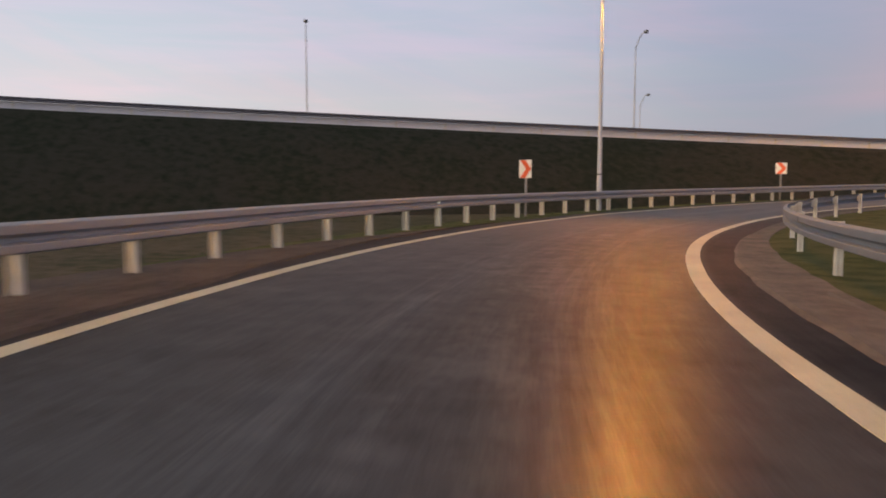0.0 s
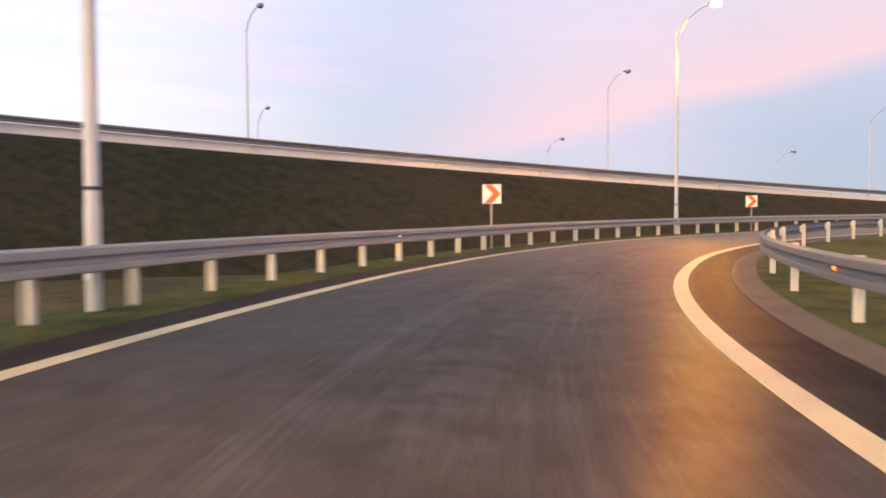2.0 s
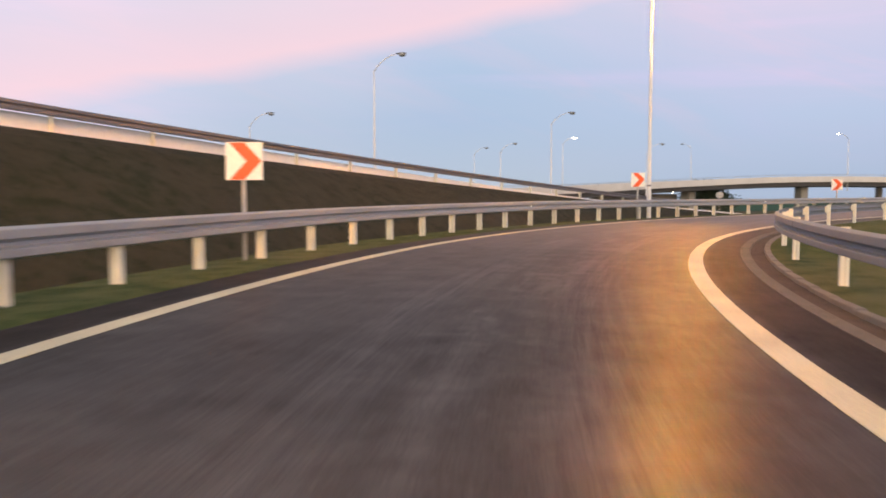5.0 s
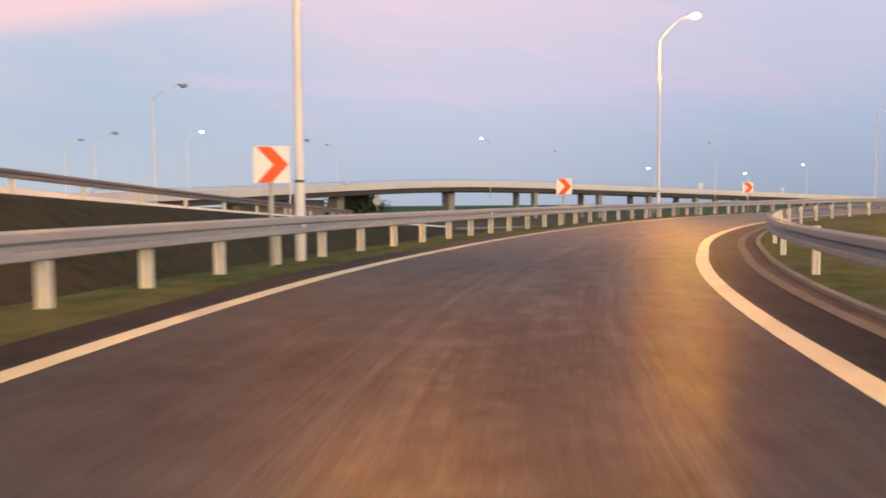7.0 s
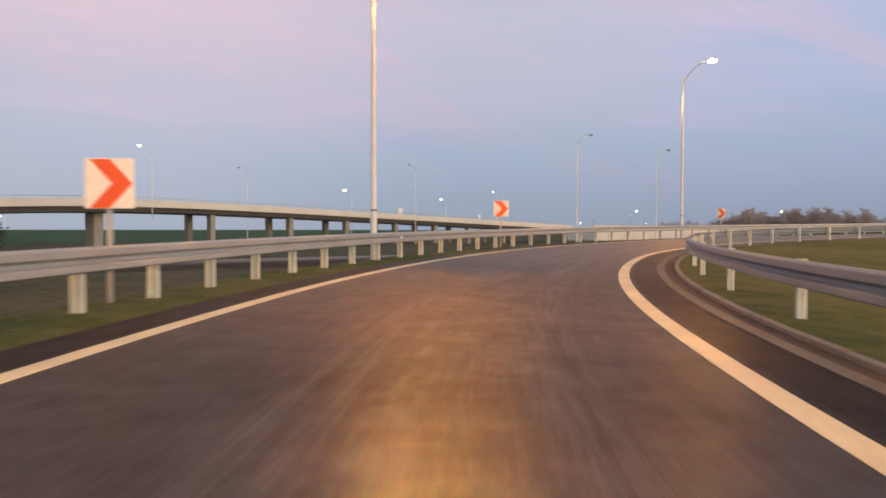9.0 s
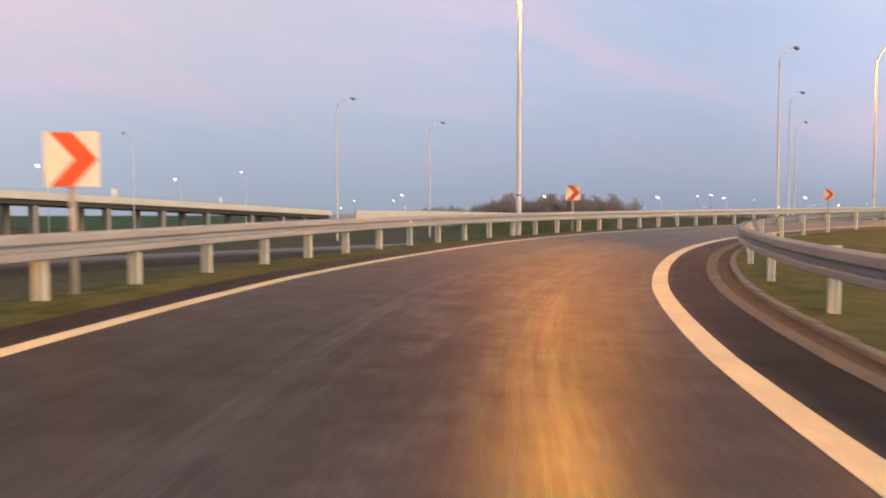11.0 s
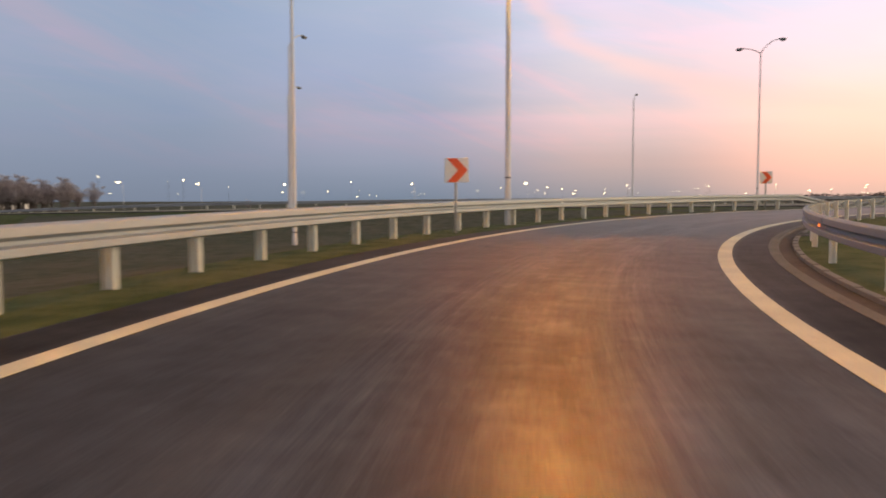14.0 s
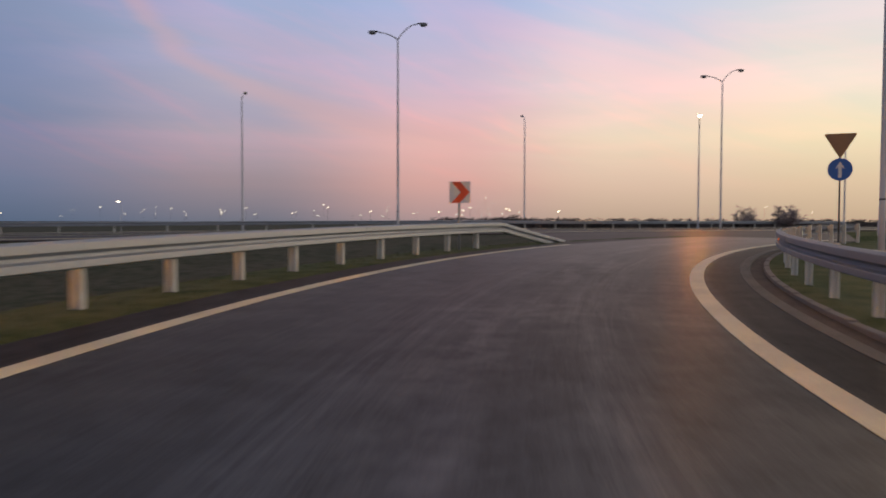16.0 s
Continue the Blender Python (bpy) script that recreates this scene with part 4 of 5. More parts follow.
RING_LAMPS = [(6.6, 32.3), (35.2, 51.5), (67.7, 49.3), (97.6, 32.4), (114.4, 4.6), (112.2, -27.6)]
for x, y in RING_LAMPS:
    ring_lamp(x, y, 11.6)
p = along(0.5, 5.6)
ring_lamp(p.x, p.y, 11.6)


def far_lamp(x, y, base, head, turn, arms=(1,), lit=False, group="street lamps of the main road", reach=1.8, lens=None, radius=0.11):
    ob = street_lamp(head - base, reach, arms, lit, lens or LIT_WHITE, LIT_LABEL if lit else OFF_LABEL, radius)
    ob["group"] = group
    ob.matrix_world = Matrix.Translation((x, y, base)) @ Matrix.Rotation(radians(turn), 4, "Z")
    return ob


# ---- embankment of the upper road, with its rail and lamps ----
def crest(x):
    u = x / 50.0
    return Vector((x, 61.7 + 7.485 * u - 5.34 * u * u, 4.235 - 1.743 * u - 0.176 * u * u))


CREST = curve_line(crest, -150, 138, 120)
tagged(sweep("embankment", CREST, [(34.0, -7.0), (17.0, 0.05), (0.6, 0.03), (0.0, 0.0), (-0.9, -0.3), (-3.0, -1.55), (-7.0, -4.2), (-11.0, -6.9), (-13.0, -8.4)], SHADED_BANK),
       "steep grass embankment, shade in its dark colour, carrying an upper road", "embankment", kind="structure")
tagged(sweep("upper_road", CREST, [(15.0, 0.062), (8.0, 0.1), (1.8, 0.062)], ASPHALT), "asphalt road on top of the embankment", "road", kind="structure")
verts, faces = [], []
for p, left, d in CREST:
    h = 0.62 - 0.42 * min(1.0, max(0.0, (p.x - 52) / 40))        # it sinks where the embankment runs out
    for o, u in ((1.1, -0.2), (1.1, h - 0.02), (1.12, h), (1.28, h), (1.3, h - 0.02), (1.3, -0.2)):
        verts.append(p + Vector(left) * o + Vector((0, 0, u)))
for i in range(len(CREST) - 1):
    faces += [(i * 6 + j, i * 6 + 6 + j, i * 6 + 7 + j, i * 6 + 1 + j) for j in range(5)]
tagged(raw("crest_wall", verts, faces, WHITE_WALL), "low whitewashed concrete upstand along the crest behind the rail", "wall", kind="structure")
_cx = [c[0].x for c in CREST]
_cd = [c[2] for c in CREST]


def on_crest(d):
    x = float(np.interp(d, _cd, _cx))
    p, q = crest(x), crest(x + 0.5)
    t = q - p
    h = math.atan2(t.x, t.y)
    return p + Vector((-math.cos(h), math.sin(h), 0)) * 0.75, h


guard_rail(on_crest, float(np.interp(114.0, _cx, _cd)), -1, "galvanised steel guard rail along the crest of the embankment", base=0.0, mid=0.76, spacing=4.0, blocks=False, steel=UNLIT_ZINC)
for x, y, head in ((-44.6, 74.0, 16.5), (-12.7, 73.4, 15.2), (18.7, 71.0, 13.8), (50.9, 73.2, 12.8), (82.5, 69.7, 11.3), (112.7, 64.4, 9.9)):
    far_lamp(x - 0.6, y + 2.0, crest(x).z, head, -80, group="street lamps of the upper road", radius=0.09)
for x, y, head in ((24.0, 92.0, 10.5), (55.7, 89.9, 8.9), (90.0, 87.5, 8.6), (140.0, 80.0, 9.0), (150.0, 60.0, 9.0), (160.0, 92.0, 10.0)):
    far_lamp(x, y + 2.0, -2.2, head, -80, group="street lamps of the upper road", radius=0.09)
far_lamp(172.6, 81.0, -2.2, 12.3, -80, (1,), True, "street lamps by the bridge", radius=0.09)

# ---- bridge ----
BRIDGE_TOP = catmull([(112, 84, 1.6), (132, 79, 2.0), (152, 71, 2.7), (175, 58, 3.95), (195, 40, 5.0), (209, 18, 4.95), (226, -22, 3.75), (246, -78, 1.75)])


def build_bridge():
    top = empty("bridge")
    tagged(top, "long curved concrete road bridge on grey piers, mostly in pairs", "bridge")
    bl = curve_line(BRIDGE_TOP, 1.0, 7.0, 90)
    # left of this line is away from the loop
    ob = sweep("girder", bl, [(0.6, -0.95), (0.8, -1.75), (4.0, -1.95), (7.4, -1.75), (9.0, -1.1), (9.6, -0.9), (9.6, -0.72), (0.0, -0.72), (0.0, -0.9)], SHADED_CONCRETE, top, closed=True, ends=True)
    tagged(ob, "girder with the underside's shade in its dark colour")
    sweep("deck_edge", bl, [(-0.12, -0.98), (-0.12, 0.12), (0.3, 0.12), (0.34, -0.7), (0.2, -0.98)], PALE_CONCRETE, top, closed=True, ends=True)
    sweep("parapet", bl, [(9.3, -0.7), (9.3, 0.12), (9.62, 0.12), (9.62, -0.98)], PALE_CONCRETE, top, closed=True, ends=True)
    # thin steel rail over the parapet
    sweep("handrail", bl, [(0.06, 0.42), (0.06, 0.5), (0.14, 0.5), (0.14, 0.42)], ZINC, top, closed=True, ends=True)
    for i in range(0, 90, 2):
        p = bl[i][0] + Vector(bl[i][1]) * 0.1
        bm = bmesh.new()
        box(bm, (p.x - 0.04, p.y - 0.04, p.z + 0.1), (p.x + 0.04, p.y + 0.04, p.z + 0.44), 0.008)
        part("baluster", bm, ZINC, top)
    # stout single piers at the high end, then slimmer pairs: place, offsets across the deck, half length, half width
    stout, pair = ((4.8,), 0.85, 0.95), ((1.7, 8.2), 0.5, 0.55)
    for u, (offs, a_half, b_half) in [(2.3, stout), (3.165, stout), (4.19, stout)] + [(q, pair) for q in (4.92, 5.37, 5.68, 5.955, 6.165, 6.33, 6.51, 6.66, 6.79)]:
        p = BRIDGE_TOP(u)
        t = BRIDGE_TOP(u + 0.01) - BRIDGE_TOP(u - 0.01)
        a = math.atan2(t.y, t.x)
        for off in offs:
            bm = bmesh.new()
            m = Matrix.Translation((p.x, p.y, 0)) @ Matrix.Rotation(a, 4, "Z")
            zt = p.z - 1.78
            box(bm, (-a_half, off - b_half, -3.2), (a_half, off + b_half, zt), 0.1)
            for v in bm.verts:
                k = 1.0 + 0.16 * max(0.0, (v.co.z + 3.2) / (zt + 3.2))
                v.co.y = off + (v.co.y - off) * k
                v.co = m @ v.co
            part("pier", bm, CONCRETE, top, "grey concrete pier")
    return top


build_bridge()
# approach wall that carries the bridge road on down to the fields
WALL = catmull([(246, -78, 1.75), (250, -90, 2.0), (262, -130, 1.9), (278, -175, 1.6), (296, -222, 1.25), (320, -280, 0.6)])
wl = curve_line(WALL, 0.9, 5.0, 50)
tagged(sweep("retaining_wall", wl, [(0.0, -5.0), (0.0, 0.0), (0.35, 0.0), (0.4, -0.8), (9.5, -0.8), (9.5, -5.0)], PALE_CONCRETE, closed=True, ends=True),
       "long pale concrete retaining wall of the bridge approach", "wall", kind="structure")
# the other abutment
bm = bmesh.new()
ab = BRIDGE_TOP(1.0)
t = BRIDGE_TOP(1.05) - ab
box(bm, (-16.0, -0.4, -6.0), (1.0, 10.0, -0.75), 0.1, Matrix.Translation(ab) @ Matrix.Rotation(math.atan2(t.y, t.x), 4, "Z"))
tagged(part("bridge_abutment", bm, CONCRETE), "grey concrete abutment at the end of the bridge", "abutment", kind="structure")

bm = bmesh.new()
box(bm, (-10.0, -0.35, -5.0), (9.0, 0.35, 0.0), 0.05, Matrix.Translation((177.2, 67.6, 1.75)) @ Matrix.Rotation(math.atan2(-12.5, 14.0), 4, "Z"))
tagged(part("wing_wall", bm, CONCRETE), "long grey concrete wing wall under the bridge deck", "wall", kind="structure")
far_lamp(202.4, 31.0, 3.6, 13.7, 120, (1,), True, "street lamps by the bridge", radius=0.09)
for x, y, head, lit in ((222.0, -22.0, 14.2, False), (240.0, -14.0, 9.5, True), (262.0, -48.0, 9.0, True), (288.1, -78.3, 12.7, True), (236.0, 10.0, 13.5, False), (215.0, 62.0, 13.5, False)):
    far_lamp(x, y, -2.2, head, 120, (1,), lit, "street lamps by the bridge", radius=0.09)


for x, y, head in ((420.0, 101.0, 4.4), (440.0, 92.0, 5.0), (400.0, 67.5, 5.6)):
    far_lamp(x, y, -2.2, head, 120, (1,), True, "street lamps by the bridge", reach=0.9, radius=0.07)


def round_sign(x, y, base, head, turn):
    """A round traffic sign seen from behind: disc with a rolled rim, two clamps and a tubular post."""
    top = empty("road_sign")
    tagged(top, "round grey-backed traffic sign on a thin post by the lower road", "road sign")
    bm = bmesh.new()
    tube(bm, [(0, 0, 0), (0, 0, head - base + 0.4)], [0.035, 0.035], 8)
    part("post", bm, SIGN_POST, top)
    bm = bmesh.new()
    tube(bm, [(0.05, 0, head - base), (0.055, 0, head - base), (0.085, 0, head - base), (0.09, 0, head - base)], [0.4, 0.45, 0.45, 0.41], 28)
    plate = part("disc", bm, SIGN_GREY, top, "round grey metal back")
    for dz in (-0.2, 0.2):
        bm = bmesh.new()
        box(bm, (-0.05, -0.12, head - base + dz - 0.025), (0.05, 0.12, head - base + dz + 0.025), 0.006)
        part("clamp", bm, SIGN_POST, plate)
    top.matrix_world = Matrix.Translation((x, y, base)) @ Matrix.Rotation(turn, 4, "Z")


round_sign(133.4, 50.4, -2.05, 1.1, 0.15)


def notice_panel(u, w, h):
    top = empty("sign_board")
    tagged(top, "plain white road sign board on two posts on the bridge", "road sign")
    p = BRIDGE_TOP(u)
    t = BRIDGE_TOP(u + 0.01) - BRIDGE_TOP(u - 0.01)
    m = Matrix.Translation(p + Vector((0, 0, 0.25))) @ Matrix.Rotation(math.atan2(t.y, t.x) + 0.5, 4, "Z")
    bm = bmesh.new()
    box(bm, (-w / 2, 0.9, 0.0), (w / 2, 0.96, h), 0.02, m)
    part("panel", bm, SIGN_WHITE, top)
    for sx in (-0.3, 0.3):
        bm = bmesh.new()
        tube(bm, [m @ Vector((sx * w, 1.0, -1.0)), m @ Vector((sx * w, 1.0, h * 0.9))], [0.05, 0.05], 8)
        part("post", bm, ZINC_POST, top)


notice_panel(5.98, 2.6, 1.3)
notice_panel(6.38, 1.9, 1.2)

# ---- green barrier and low things seen under the bridge ----
gb = catmull([(210, 110, -2.0), (262, 40, -2.0), (300, -40, -2.0), (318, -95, -2.2)])
tagged(sweep("noise_barrier", curve_line(gb, 0, 3, 60), [(0, -1), (0, 2.6), (0.3, 2.6), (0.3, -1)], BARRIER_GREEN, closed=True, ends=True),
       "long dark green noise barrier beyond the bridge", "barrier", kind="structure")

# ---- lower service road outside the loop, and the main road at the top ----
SLIP = catmull([(104, 80, -2.0), (131, 55, -2.0), (146, 20, -2.05), (152, -12, -2.1), (154, -40, -2.15), (160, -74, -2.4)])
tagged(sweep("service_road", curve_line(SLIP, 0, 5, 60), [(-4.6, -0.6), (-4.2, 0.02), (0, 0.08), (4.2, 0.02), (4.6, -0.6)], ASPHALT), "lower asphalt service road outside the loop", "road", kind="structure")
MAIN = catmull([(330, -235, -2.2), (262, -160, -1.8), (205, -98, -0.9), (150, -76, 0.4), (91.9, -80.7, 0.92), (56.4, -87.9, 0.92), (-20, -103, 0.9), (-150, -128, 0.8), (-400, -175, 0.0)])
ml = curve_line(MAIN, 0, 7, 110)
# left of this line is away from the loop
tagged(sweep("main_road_bank", ml, [(-20, -3.6), (-13.5, -0.45), (-12.0, -0.08), (12.0, -0.08), (13.5, -0.45), (20, -3.6)], GRASS), "grass bank under the main road", "embankment", kind="structure")
tagged(sweep("main_road", ml, [(-11.2, -0.1), (-11.2, 0.0), (-1.6, 0.06), (-1.6, -0.05), (1.6, -0.05), (1.6, 0.06), (11.2, 0.0), (11.2, -0.1)], ASPHALT), "dual carriageway of dark asphalt with a grass median", "road", kind="structure")
tagged(sweep("main_road_median", ml, [(-1.59, -0.02), (0, 0.05), (1.59, -0.02)], GRASS), "narrow grass median", "grass", kind="structure")
for off in (-10.4, -2.2, 2.2, 10.4):
    tagged(sweep("main_road_marking", ml, [(off - 0.1, 0.04), (off - 0.09, 0.066), (off + 0.09, 0.066), (off + 0.1, 0.04)], PAINT), "white line on the main road", "road marking", kind="structure")


def on_main(u0, u1, off):
    pts = curve_line(MAIN, u0, u1, 60)
    ds = [q[2] for q in pts]

    def fn(d):
        i = min(max(int(np.searchsorted(ds, d)) - 1, 0), len(pts) - 2)
        f = (d - ds[i]) / max(ds[i + 1] - ds[i], 1e-6)
        p = pts[i][0].lerp(pts[i + 1][0], f) + Vector(pts[i][1]).lerp(Vector(pts[i + 1][1]), f) * off
        t = pts[i + 1][0] - pts[i][0]
        return p, math.atan2(t.x, t.y)
    return fn, ds[-1]


for u0, u1, off, side in ((0.6, 2.62, -11.8, 1), (0.6, 5.6, 11.8, -1)):
    fn, total = on_main(u0, u1, off)
    guard_rail(fn, total - 1.0, side, "galvanised steel guard rail beside the main road", base=-0.08, mid=0.66, spacing=4.0, blocks=False)

# rough grass between the ramp and the bank of the main road
fn, total = on_main(2.9, 4.06, -12.4)
near = [along(s, 6.6 - 2.0 * max(0.0, s - 203) / 7, -0.25 + 0.235 * max(0.0, s - 203) / 7) for s in np.linspace(160, 210, 24)]
far = [fn(total * k / 23)[0] + Vector((0, 0, -0.2 + 0.175 * max(0.0, k - 18) / 5)) for k in range(24)]
verts, faces = [], []
for i, (a, b) in enumerate(zip(near, far)):
    deep = 1.3 * min(1.0, (23 - i) / 9)       # shallow where it meets the junction
    for k in range(7):
        f = k / 6
        verts.append(a.lerp(b, f) - Vector((0, 0, deep * math.sin(math.pi * f))))
for i in range(23):
    for k in range(6):
        q = i * 7 + k
        faces.append((q, q + 1, q + 8, q + 7))
tagged(raw("rough_grass", verts, faces, FIELD), "dark rough grass hollow between ramp and main road", "grass", kind="structure")

# junction apron where the ramp meets the main road
verts, faces = [], []
near = [along(s, EDGE_OUT - 0.1, -0.003) for s in (210, 214, 218, 221.9)] + [along(221.95, 1.0, -0.004), along(221.95, -2.9, -0.004)]
fn, total = on_main(4.06, 5.05, -11.0)
far = [fn(total * k / 5)[0] + Vector((0, 0, 0.0)) for k in range(6)]
verts = near + far
for k in range(5):
    faces.append((k, k + 1, 6 + k + 1, 6 + k))
tagged(raw("junction_apron", verts, faces, ASPHALT, None, [(v.x, v.y) for v in verts]), "wide asphalt mouth where the ramp meets the main road", "road", kind="structure")

for x, y, head in ((91.9, -80.7, 16.6), (56.4, -87.9, 16.8), (20.6, -95.0, 16.7), (-16.0, -102.0, 16.6)):
    far_lamp(x, y, 0.8, head, 165, (1, -1), False, reach=1.5, radius=0.1)
for x, y, base, head, lit in ((133.0, -64.3, -1.0, 15.4, False), (141.1, -85.8, -1.0, 14.4, False), (100.9, -112.6, 0.2, 16.3, False), (62.5, -120.8, 0.2, 16.5, False), (124.4, -41.4, -1.9, 15.9, False),
                              (172.9, -28.1, -2.0, 15.4, False), (176.8, -47.0, -2.0, 14.3, False)):
    far_lamp(x, y, base, head, 255, (1,), lit, radius=0.12)
far_lamp(53.0, -95.8, 0.4, 13.2, 53, (1,), True, lens=LIT_WARM)
lamp = bpy.data.lights.new("street_light", "SPOT")
lamp.energy, lamp.color, lamp.shadow_soft_size, lamp.spot_size, lamp.spot_blend = LAMP_WATT * 0.22, SODIUM, 0.2, radians(140), 0.3
lo = new("street_light", lamp)
lo.matrix_world = look((53.0 + 1.34, -95.8 + 1.76, 12.75), (53.0 + 8.0, -95.8 + 10.5, 6.5))
far_lamp(36.0, -92.0, 0.4, 11.7, 255, (1,), True, lens=LIT_WARM, reach=0.8)
# lamp just inside the bend by the give-way sign
yl = Vector((86.7, -43.0, 0.9))
far_lamp(yl.x, yl.y, yl.z - 0.1, yl.z + 11.6, 70, (1,), False, "street lamps along the ramp", radius=0.1)


# ---- give-way sign with the blue one-way disc ----
def give_way_post():
    top = empty("give_way_sign")
    tagged(top, "brown triangular sign plate over a blue disc with white arrow", "road sign")
    bm = bmesh.new()
    tube(bm, [(0, 0, -3.9), (0, 0, 0.35)], [0.032, 0.03], 10)
    part("post", bm, DARK_METAL, top)

    def plate(name, outline, mat, y0, y1, label):
        bm = bmesh.new()
        f = [bm.verts.new((x, y0, z)) for x, z in outline]
        g = [bm.verts.new((x, y1, z)) for x, z in outline]
        bm.faces.new(f)
        bm.faces.new(g[::-1])
        n = len(outline)
        for i in range(n):
            bm.faces.new((f[i], g[i], g[(i + 1) % n], f[(i + 1) % n]))
        return part(name, bm, mat, top, label)
    tri = []
    for cx, cz, a0 in ((-0.47, 0.37, 90), (0.0, -0.42, 210), (0.47, 0.37, 330)):
        for k in range(5):
            a = radians(a0 + 120 * k / 4)
            tri.append((cx + 0.04 * math.cos(a), cz + 0.04 * math.sin(a)))
    plate("triangle_plate", tri, SIGN_BACK, -0.05, -0.035, "dull brown inverted triangle")
    disc = [(0.4 * math.cos(2 * math.pi * k / 32), -0.86 + 0.4 * math.sin(2 * math.pi * k / 32)) for k in range(32)]
    plate("disc", disc, SIGN_BLUE, -0.05, -0.035, "blue disc")
    arrow = [(-0.055, -1.15), (0.055, -1.15), (0.055, -0.78), (0.16, -0.84), (0.0, -0.58), (-0.16, -0.84), (-0.055, -0.78)]
    plate("arrow", arrow, SIGN_WHITE, -0.056, -0.049, "white upward arrow")
    return top


gw = give_way_post()
gw.matrix_world = Matrix.Translation((85.4, -45.9, 4.45)) @ Matrix.Rotation(radians(-222), 4, "Z")


# ---- trees ----
def bare_tree(seed, height):
    """A leafless tree: short trunk, limbs that fork and spread into a rounded crown, fine twigs all over."""
    rnd = random.Random(seed)
    top = empty("bare_tree")
    tagged(top, "leafless brown tree with a fine twiggy crown", "tree", "distant bare trees")
    bm = bmesh.new()
    fork = height * rnd.uniform(0.2, 0.28)
    tube(bm, [(0, 0, -0.04 * height), (0.004 * height, 0, fork * 0.5), (0.01 * height, 0.006 * height, fork)], [height * 0.03, height * 0.024, height * 0.02], 7)
    runs = []
    for k in range(9):
        a = k * 2.4 + rnd.gauss(0, 0.3)
        spread = rnd.uniform(0.1, 0.9) if k else 0.05
        rise = (1.0 - 0.42 * spread * spread) * rnd.uniform(0.82, 1.0)
        out = Vector((math.cos(a), math.sin(a), 0)) * height * 0.3 * spread
        p = Vector((0.01 * height, 0.006 * height, fork * rnd.uniform(0.75, 1.0)))
        q = p + out * 0.6 + Vector((0, 0, (height * rise - fork) * 0.45))
        r = Vector((out.x, out.y, height * rise))
        tube(bm, [p, q, r], [height * 0.012, height * 0.007, height * 0.0015], 5, cap=False)
        runs += [(p.lerp(q, 0.3), q), (q, r)]
        for j in range(7):
            f = 0.25 + 0.72 * (j + rnd.random()) / 7
            b0 = p.lerp(q, f * 2) if f < 0.5 else q.lerp(r, f * 2 - 1)
            b = rnd.uniform(0, 6.28)
            reach = height * 0.2 * rnd.uniform(0.6, 1.2) * (1.1 - 0.5 * f)
            d = Vector((math.cos(b) + out.x / height, math.sin(b) + out.y / height, rnd.uniform(0.05, 0.9))).normalized()
            tip = b0 + d * reach
            tube(bm, [b0, b0.lerp(tip, 0.5) + Vector((0, 0, reach * 0.06)), tip], [height * 0.005, height * 0.003, height * 0.001], 4, cap=False)
            runs += [(b0, tip), (b0.lerp(tip, 0.4), tip)]
    part("trunk", bm, BARK, top)
    verts, faces = [], []
    for p, q in runs:
        d = (q - p).normalized()
        for k in range(56):
            r = p.lerp(q, rnd.random() ** 0.7)
            e = (d * 0.5 + Vector((rnd.gauss(0, 0.7), rnd.gauss(0, 0.7), rnd.gauss(0.15, 0.5)))).normalized()
            t = r + e * height * rnd.uniform(0.03, 0.1)
            w = Vector((rnd.gauss(0, 1), rnd.gauss(0, 1), rnd.gauss(0, 1))).normalized() * height * 0.0017
            i = len(verts)
            verts += [r - w, r + w, t]
            faces.append((i, i + 1, i + 2))
    raw("crown", verts, faces, TWIG, top)
    return top


TREE_A, TREE_B, TREE_C = bare_tree(11, 10.0), bare_tree(23, 8.0), bare_tree(37, 9.0)
rnd = random.Random(8)
kinds = [TREE_A, TREE_B, TREE_C]
spots = []
for k in range(112):         # wood behind the approach wall
    f = 0.86 * k / 111
    spots.append((332 - 70 * f + rnd.uniform(-9, 9), -185 - 58 * f + rnd.uniform(-9, 9), rnd.uniform(0.8, 1.4) * (0.62 if f < 0.3 else 1.0)))
spots += [(38.2, -106.0, 0.5), (36.0, -107.0, 0.42), (34.4, -103.8, 0.42), (32.6, -103.2, 0.5), (31.6, -104.6, 0.46), (335.0, -330.0, 0.9), (222.0, -262.0, 0.55)]
for i, (x, y, k) in enumerate(spots):
    src = kinds[i % 3]
    m = Matrix.Translation((x, y, -2.2 if x > 60 else 0.0)) @ Matrix.Rotation(rnd.uniform(0, 6.28), 4, "Z") @ (Matrix.Diagonal((k * 1.25, k * 1.25, k * 0.96, 1)) if x > 60 else Matrix.Diagonal((k * 1.15, k * 1.15, k * 0.95, 1)))
    if i < 3:
        src.matrix_world = m
    else:
        ob = copy_thing(src, m)
        ob.matrix_world = m


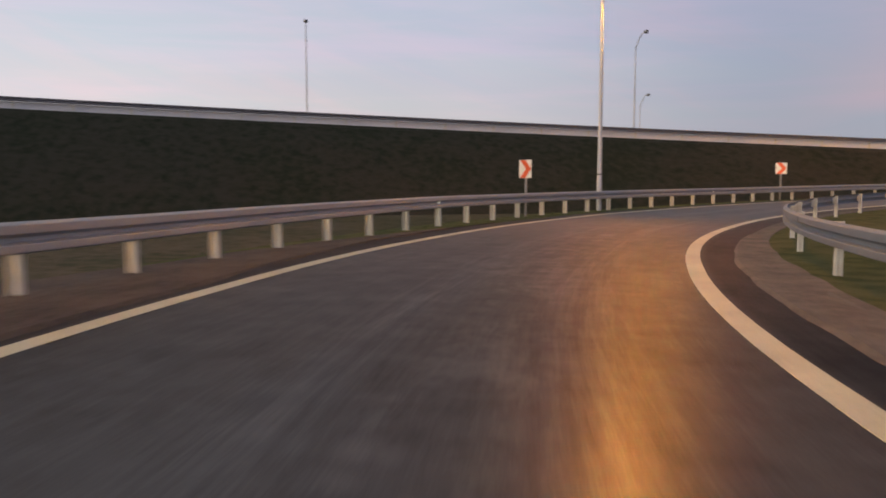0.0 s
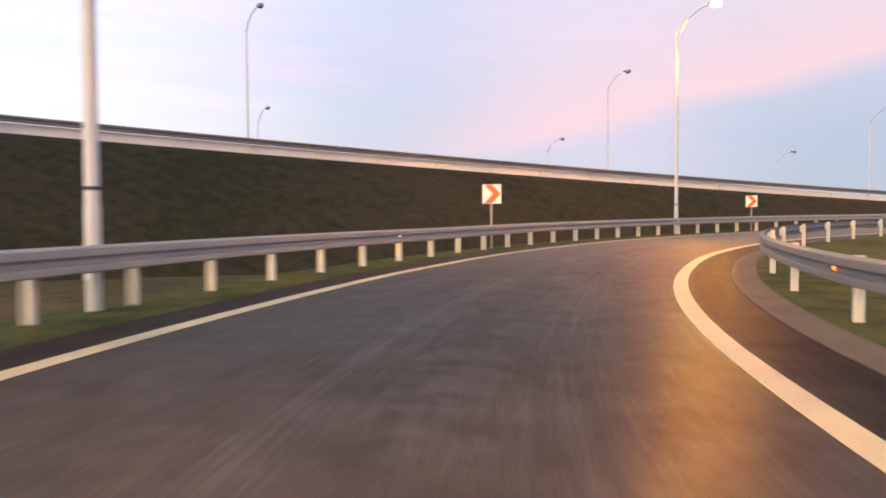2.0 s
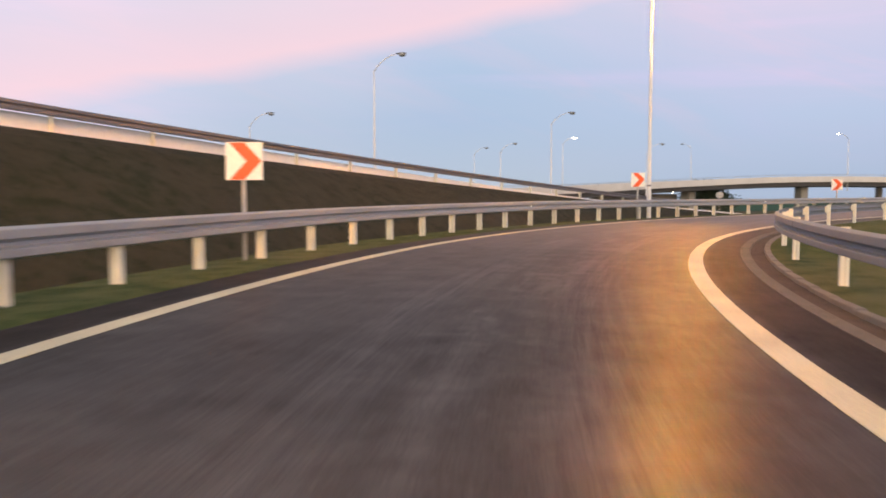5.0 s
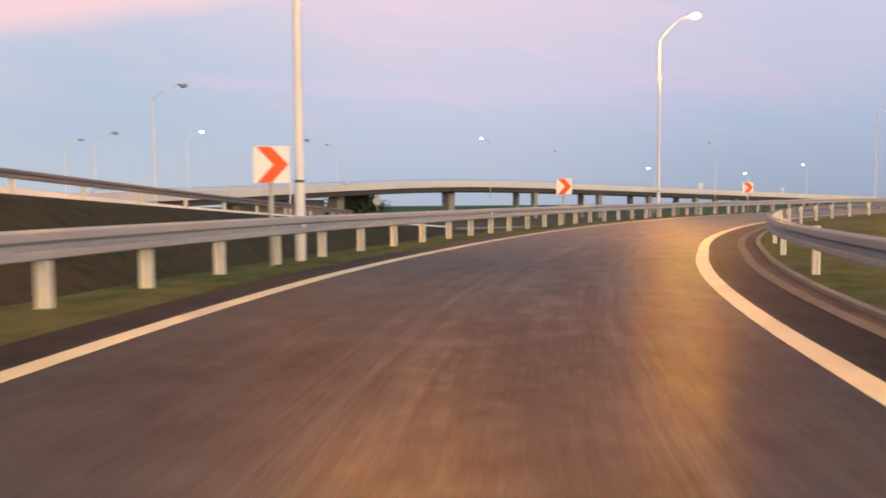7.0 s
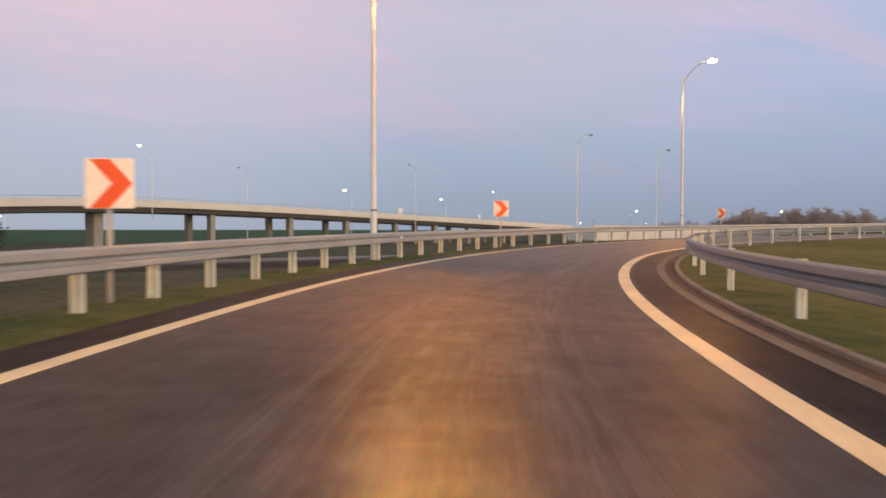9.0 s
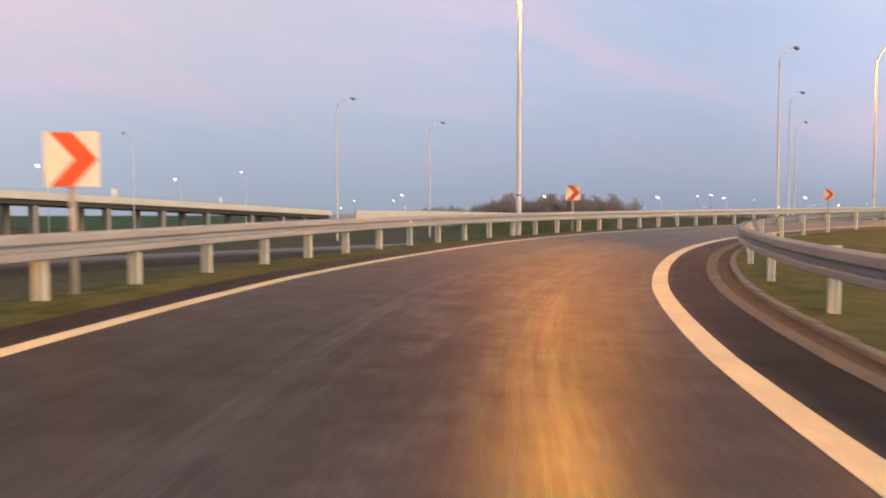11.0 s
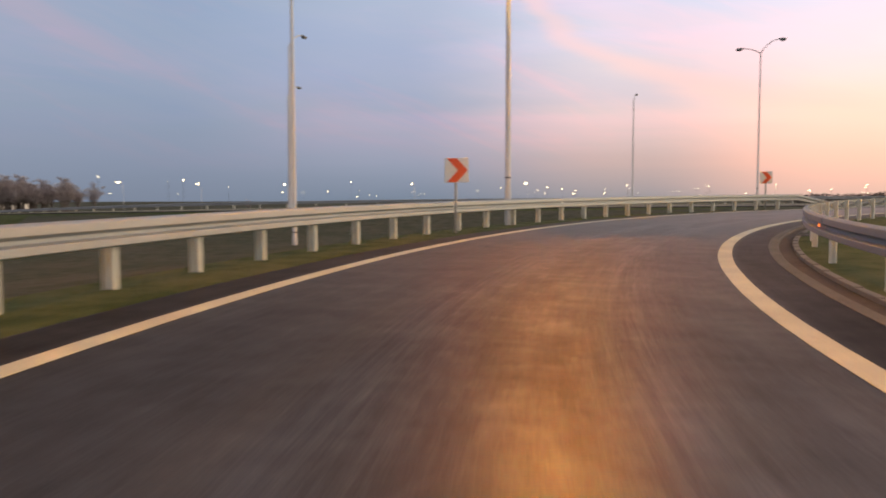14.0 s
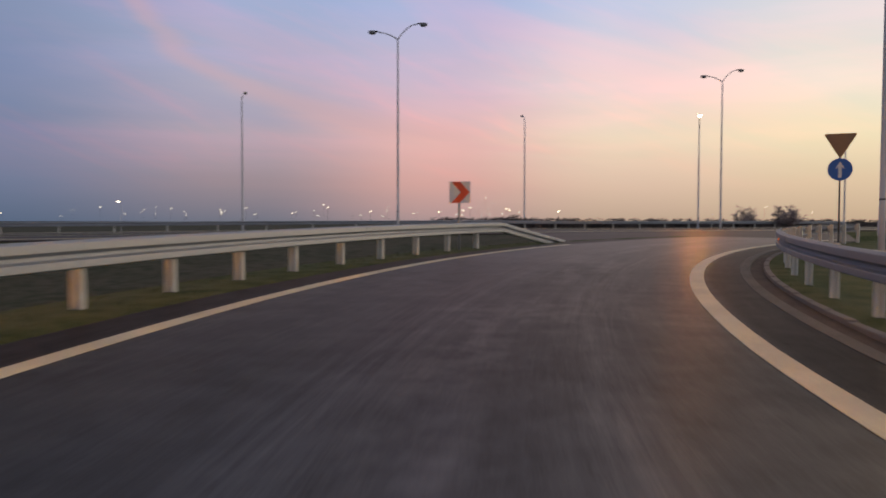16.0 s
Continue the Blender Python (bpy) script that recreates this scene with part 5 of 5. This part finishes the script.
def shrub(seed, w, h, mat, name, label, leaves=1500, leaf=0.16):
    """A leafy bush: branching stems and very many small leaf blades with gaps."""
    r = random.Random(seed)
    top = empty(name)
    tagged(top, label, "bush")
    bm = bmesh.new()
    clumps = []
    for k in range(16):
        a, q = r.uniform(0, 6.28), r.random() ** 0.6
        c = Vector((math.cos(a) * w * 0.42 * q, math.sin(a) * w * 0.42 * q, h * (0.3 + 0.5 * (1 - q * q) * r.uniform(0.6, 1.1))))
        tube(bm, [(0, 0, -0.3), c * 0.6, c], [0.05, 0.03, 0.012], 5)
        clumps.append((c, w * r.uniform(0.12, 0.24)))
    part("stems", bm, BARK, top)
    verts, faces = [], []
    for k in range(leaves):
        c, cr = r.choice(clumps)
        d = Vector((r.gauss(0, 1), r.gauss(0, 1), r.gauss(0, 0.9))).normalized() * cr * r.uniform(0.5, 1.1)
        p = c + d
        p.z = max(p.z, 0.03)
        u = Vector((r.gauss(0, 1), r.gauss(0, 1), r.gauss(0, 1))).normalized() * leaf
        v = u.orthogonal().normalized() * leaf * 0.5
        i = len(verts)
        verts += [p - v, p + u, p + v, p - u]
        faces.append((i, i + 1, i + 2, i + 3))
    raw("foliage", verts, faces, mat, top)
    return top


b1 = shrub(3, 11.0, 6.5, SHRUB, "evergreen_bush", "dark green bush beside the bridge pier", 2600, 0.3)
b1.matrix_world = Matrix.Translation((190, 57, -2.3))
copy_thing(b1, Matrix.Translation((203, 57, -2.8)) @ Matrix.Rotation(1.9, 4, "Z"))
h1 = shrub(9, 5.0, 1.7, HEDGE, "hedge_bush", "low dark leafless hedge shrub beyond the main road", 3200, 0.16)
h1["group"] = "hedge beyond the main road"
h1.matrix_world = Matrix.Translation((72, -104, 0.0))
for k in range(46):
    u = 4.45 + 1.75 * k / 45
    p = MAIN(u)
    q = MAIN(u + 0.02) - MAIN(u - 0.02)
    nrm = Vector((-q.y, q.x, 0)).normalized()
    g = p + nrm * (17.5 + rnd.uniform(-1.5, 2.0))
    ob = copy_thing(h1, Matrix.Translation((g.x, g.y, p.z - 1.25)) @ Matrix.Rotation(rnd.uniform(0, 6.28), 4, "Z"))


# ---- lamps of the town, far off ----
def town_lights():
    r = random.Random(15)
    verts, faces, lv, lf = [], [], [], []
    rows = []
    for k in range(96):
        az = radians(r.uniform(100, 150) if k < 14 else r.uniform(150, 206) if k < 62 else r.uniform(206, 250) if k < 74 else r.uniform(162, 204))
        d = r.uniform(230, 900)
        h = r.uniform(4.5, 8.0) if d < 450 else r.uniform(5.5, 10)
        if r.random() < 0.12:
            h *= 2.0
        rows.append((100 + d * math.sin(az), -10 + d * math.cos(az), h, 0.08 + d * 0.00032))
    for x, y, h, q in rows:
        i = len(verts)
        w = 0.025
        for zz in (-2.5, h):
            verts += [(x - w, y - w, zz), (x + w, y - w, zz), (x + w, y + w, zz), (x - w, y + w, zz)]
        faces += [(i, i + 1, i + 5, i + 4), (i + 1, i + 2, i + 6, i + 5), (i + 2, i + 3, i + 7, i + 6), (i + 3, i, i + 4, i + 7)]
        j = len(lv)
        lv += [(x - q, y - q, h), (x + q, y - q, h), (x + q, y + q, h), (x - q, y + q, h), (x, y, h + q * 0.8), (x, y, h - q * 0.9)]
        lf += [(j, j + 1, j + 4), (j + 1, j + 2, j + 4), (j + 2, j + 3, j + 4), (j + 3, j, j + 4), (j + 1, j, j + 5), (j + 2, j + 1, j + 5), (j + 3, j + 2, j + 5), (j, j + 3, j + 5)]
    tagged(raw("town_lamp_posts", verts, faces, DARK_METAL), "thin lamp posts of a far town", "street lamp", kind="stuff")
    tagged(raw("town_lights", lv, lf, LIT_TOWN), "many tiny lit street lamps of a far town", "lights", kind="stuff")


town_lights()
for x, y, head in ((208.4, -161.9, 5.6), (209.0, -200.7, 6.1), (257.5, -110.8, 6.4), (233.0, -143.0, 6.0), (180.0, -190.0, 5.6), (150.0, -205.0, 5.8), (120.0, -212.0, 6.0)):
    far_lamp(x, y, -2.3, head, 70, (1,), True, "lit lamps of the far junction", reach=0.9, lens=LIT_TOWN, radius=0.06)

kerb_stones()
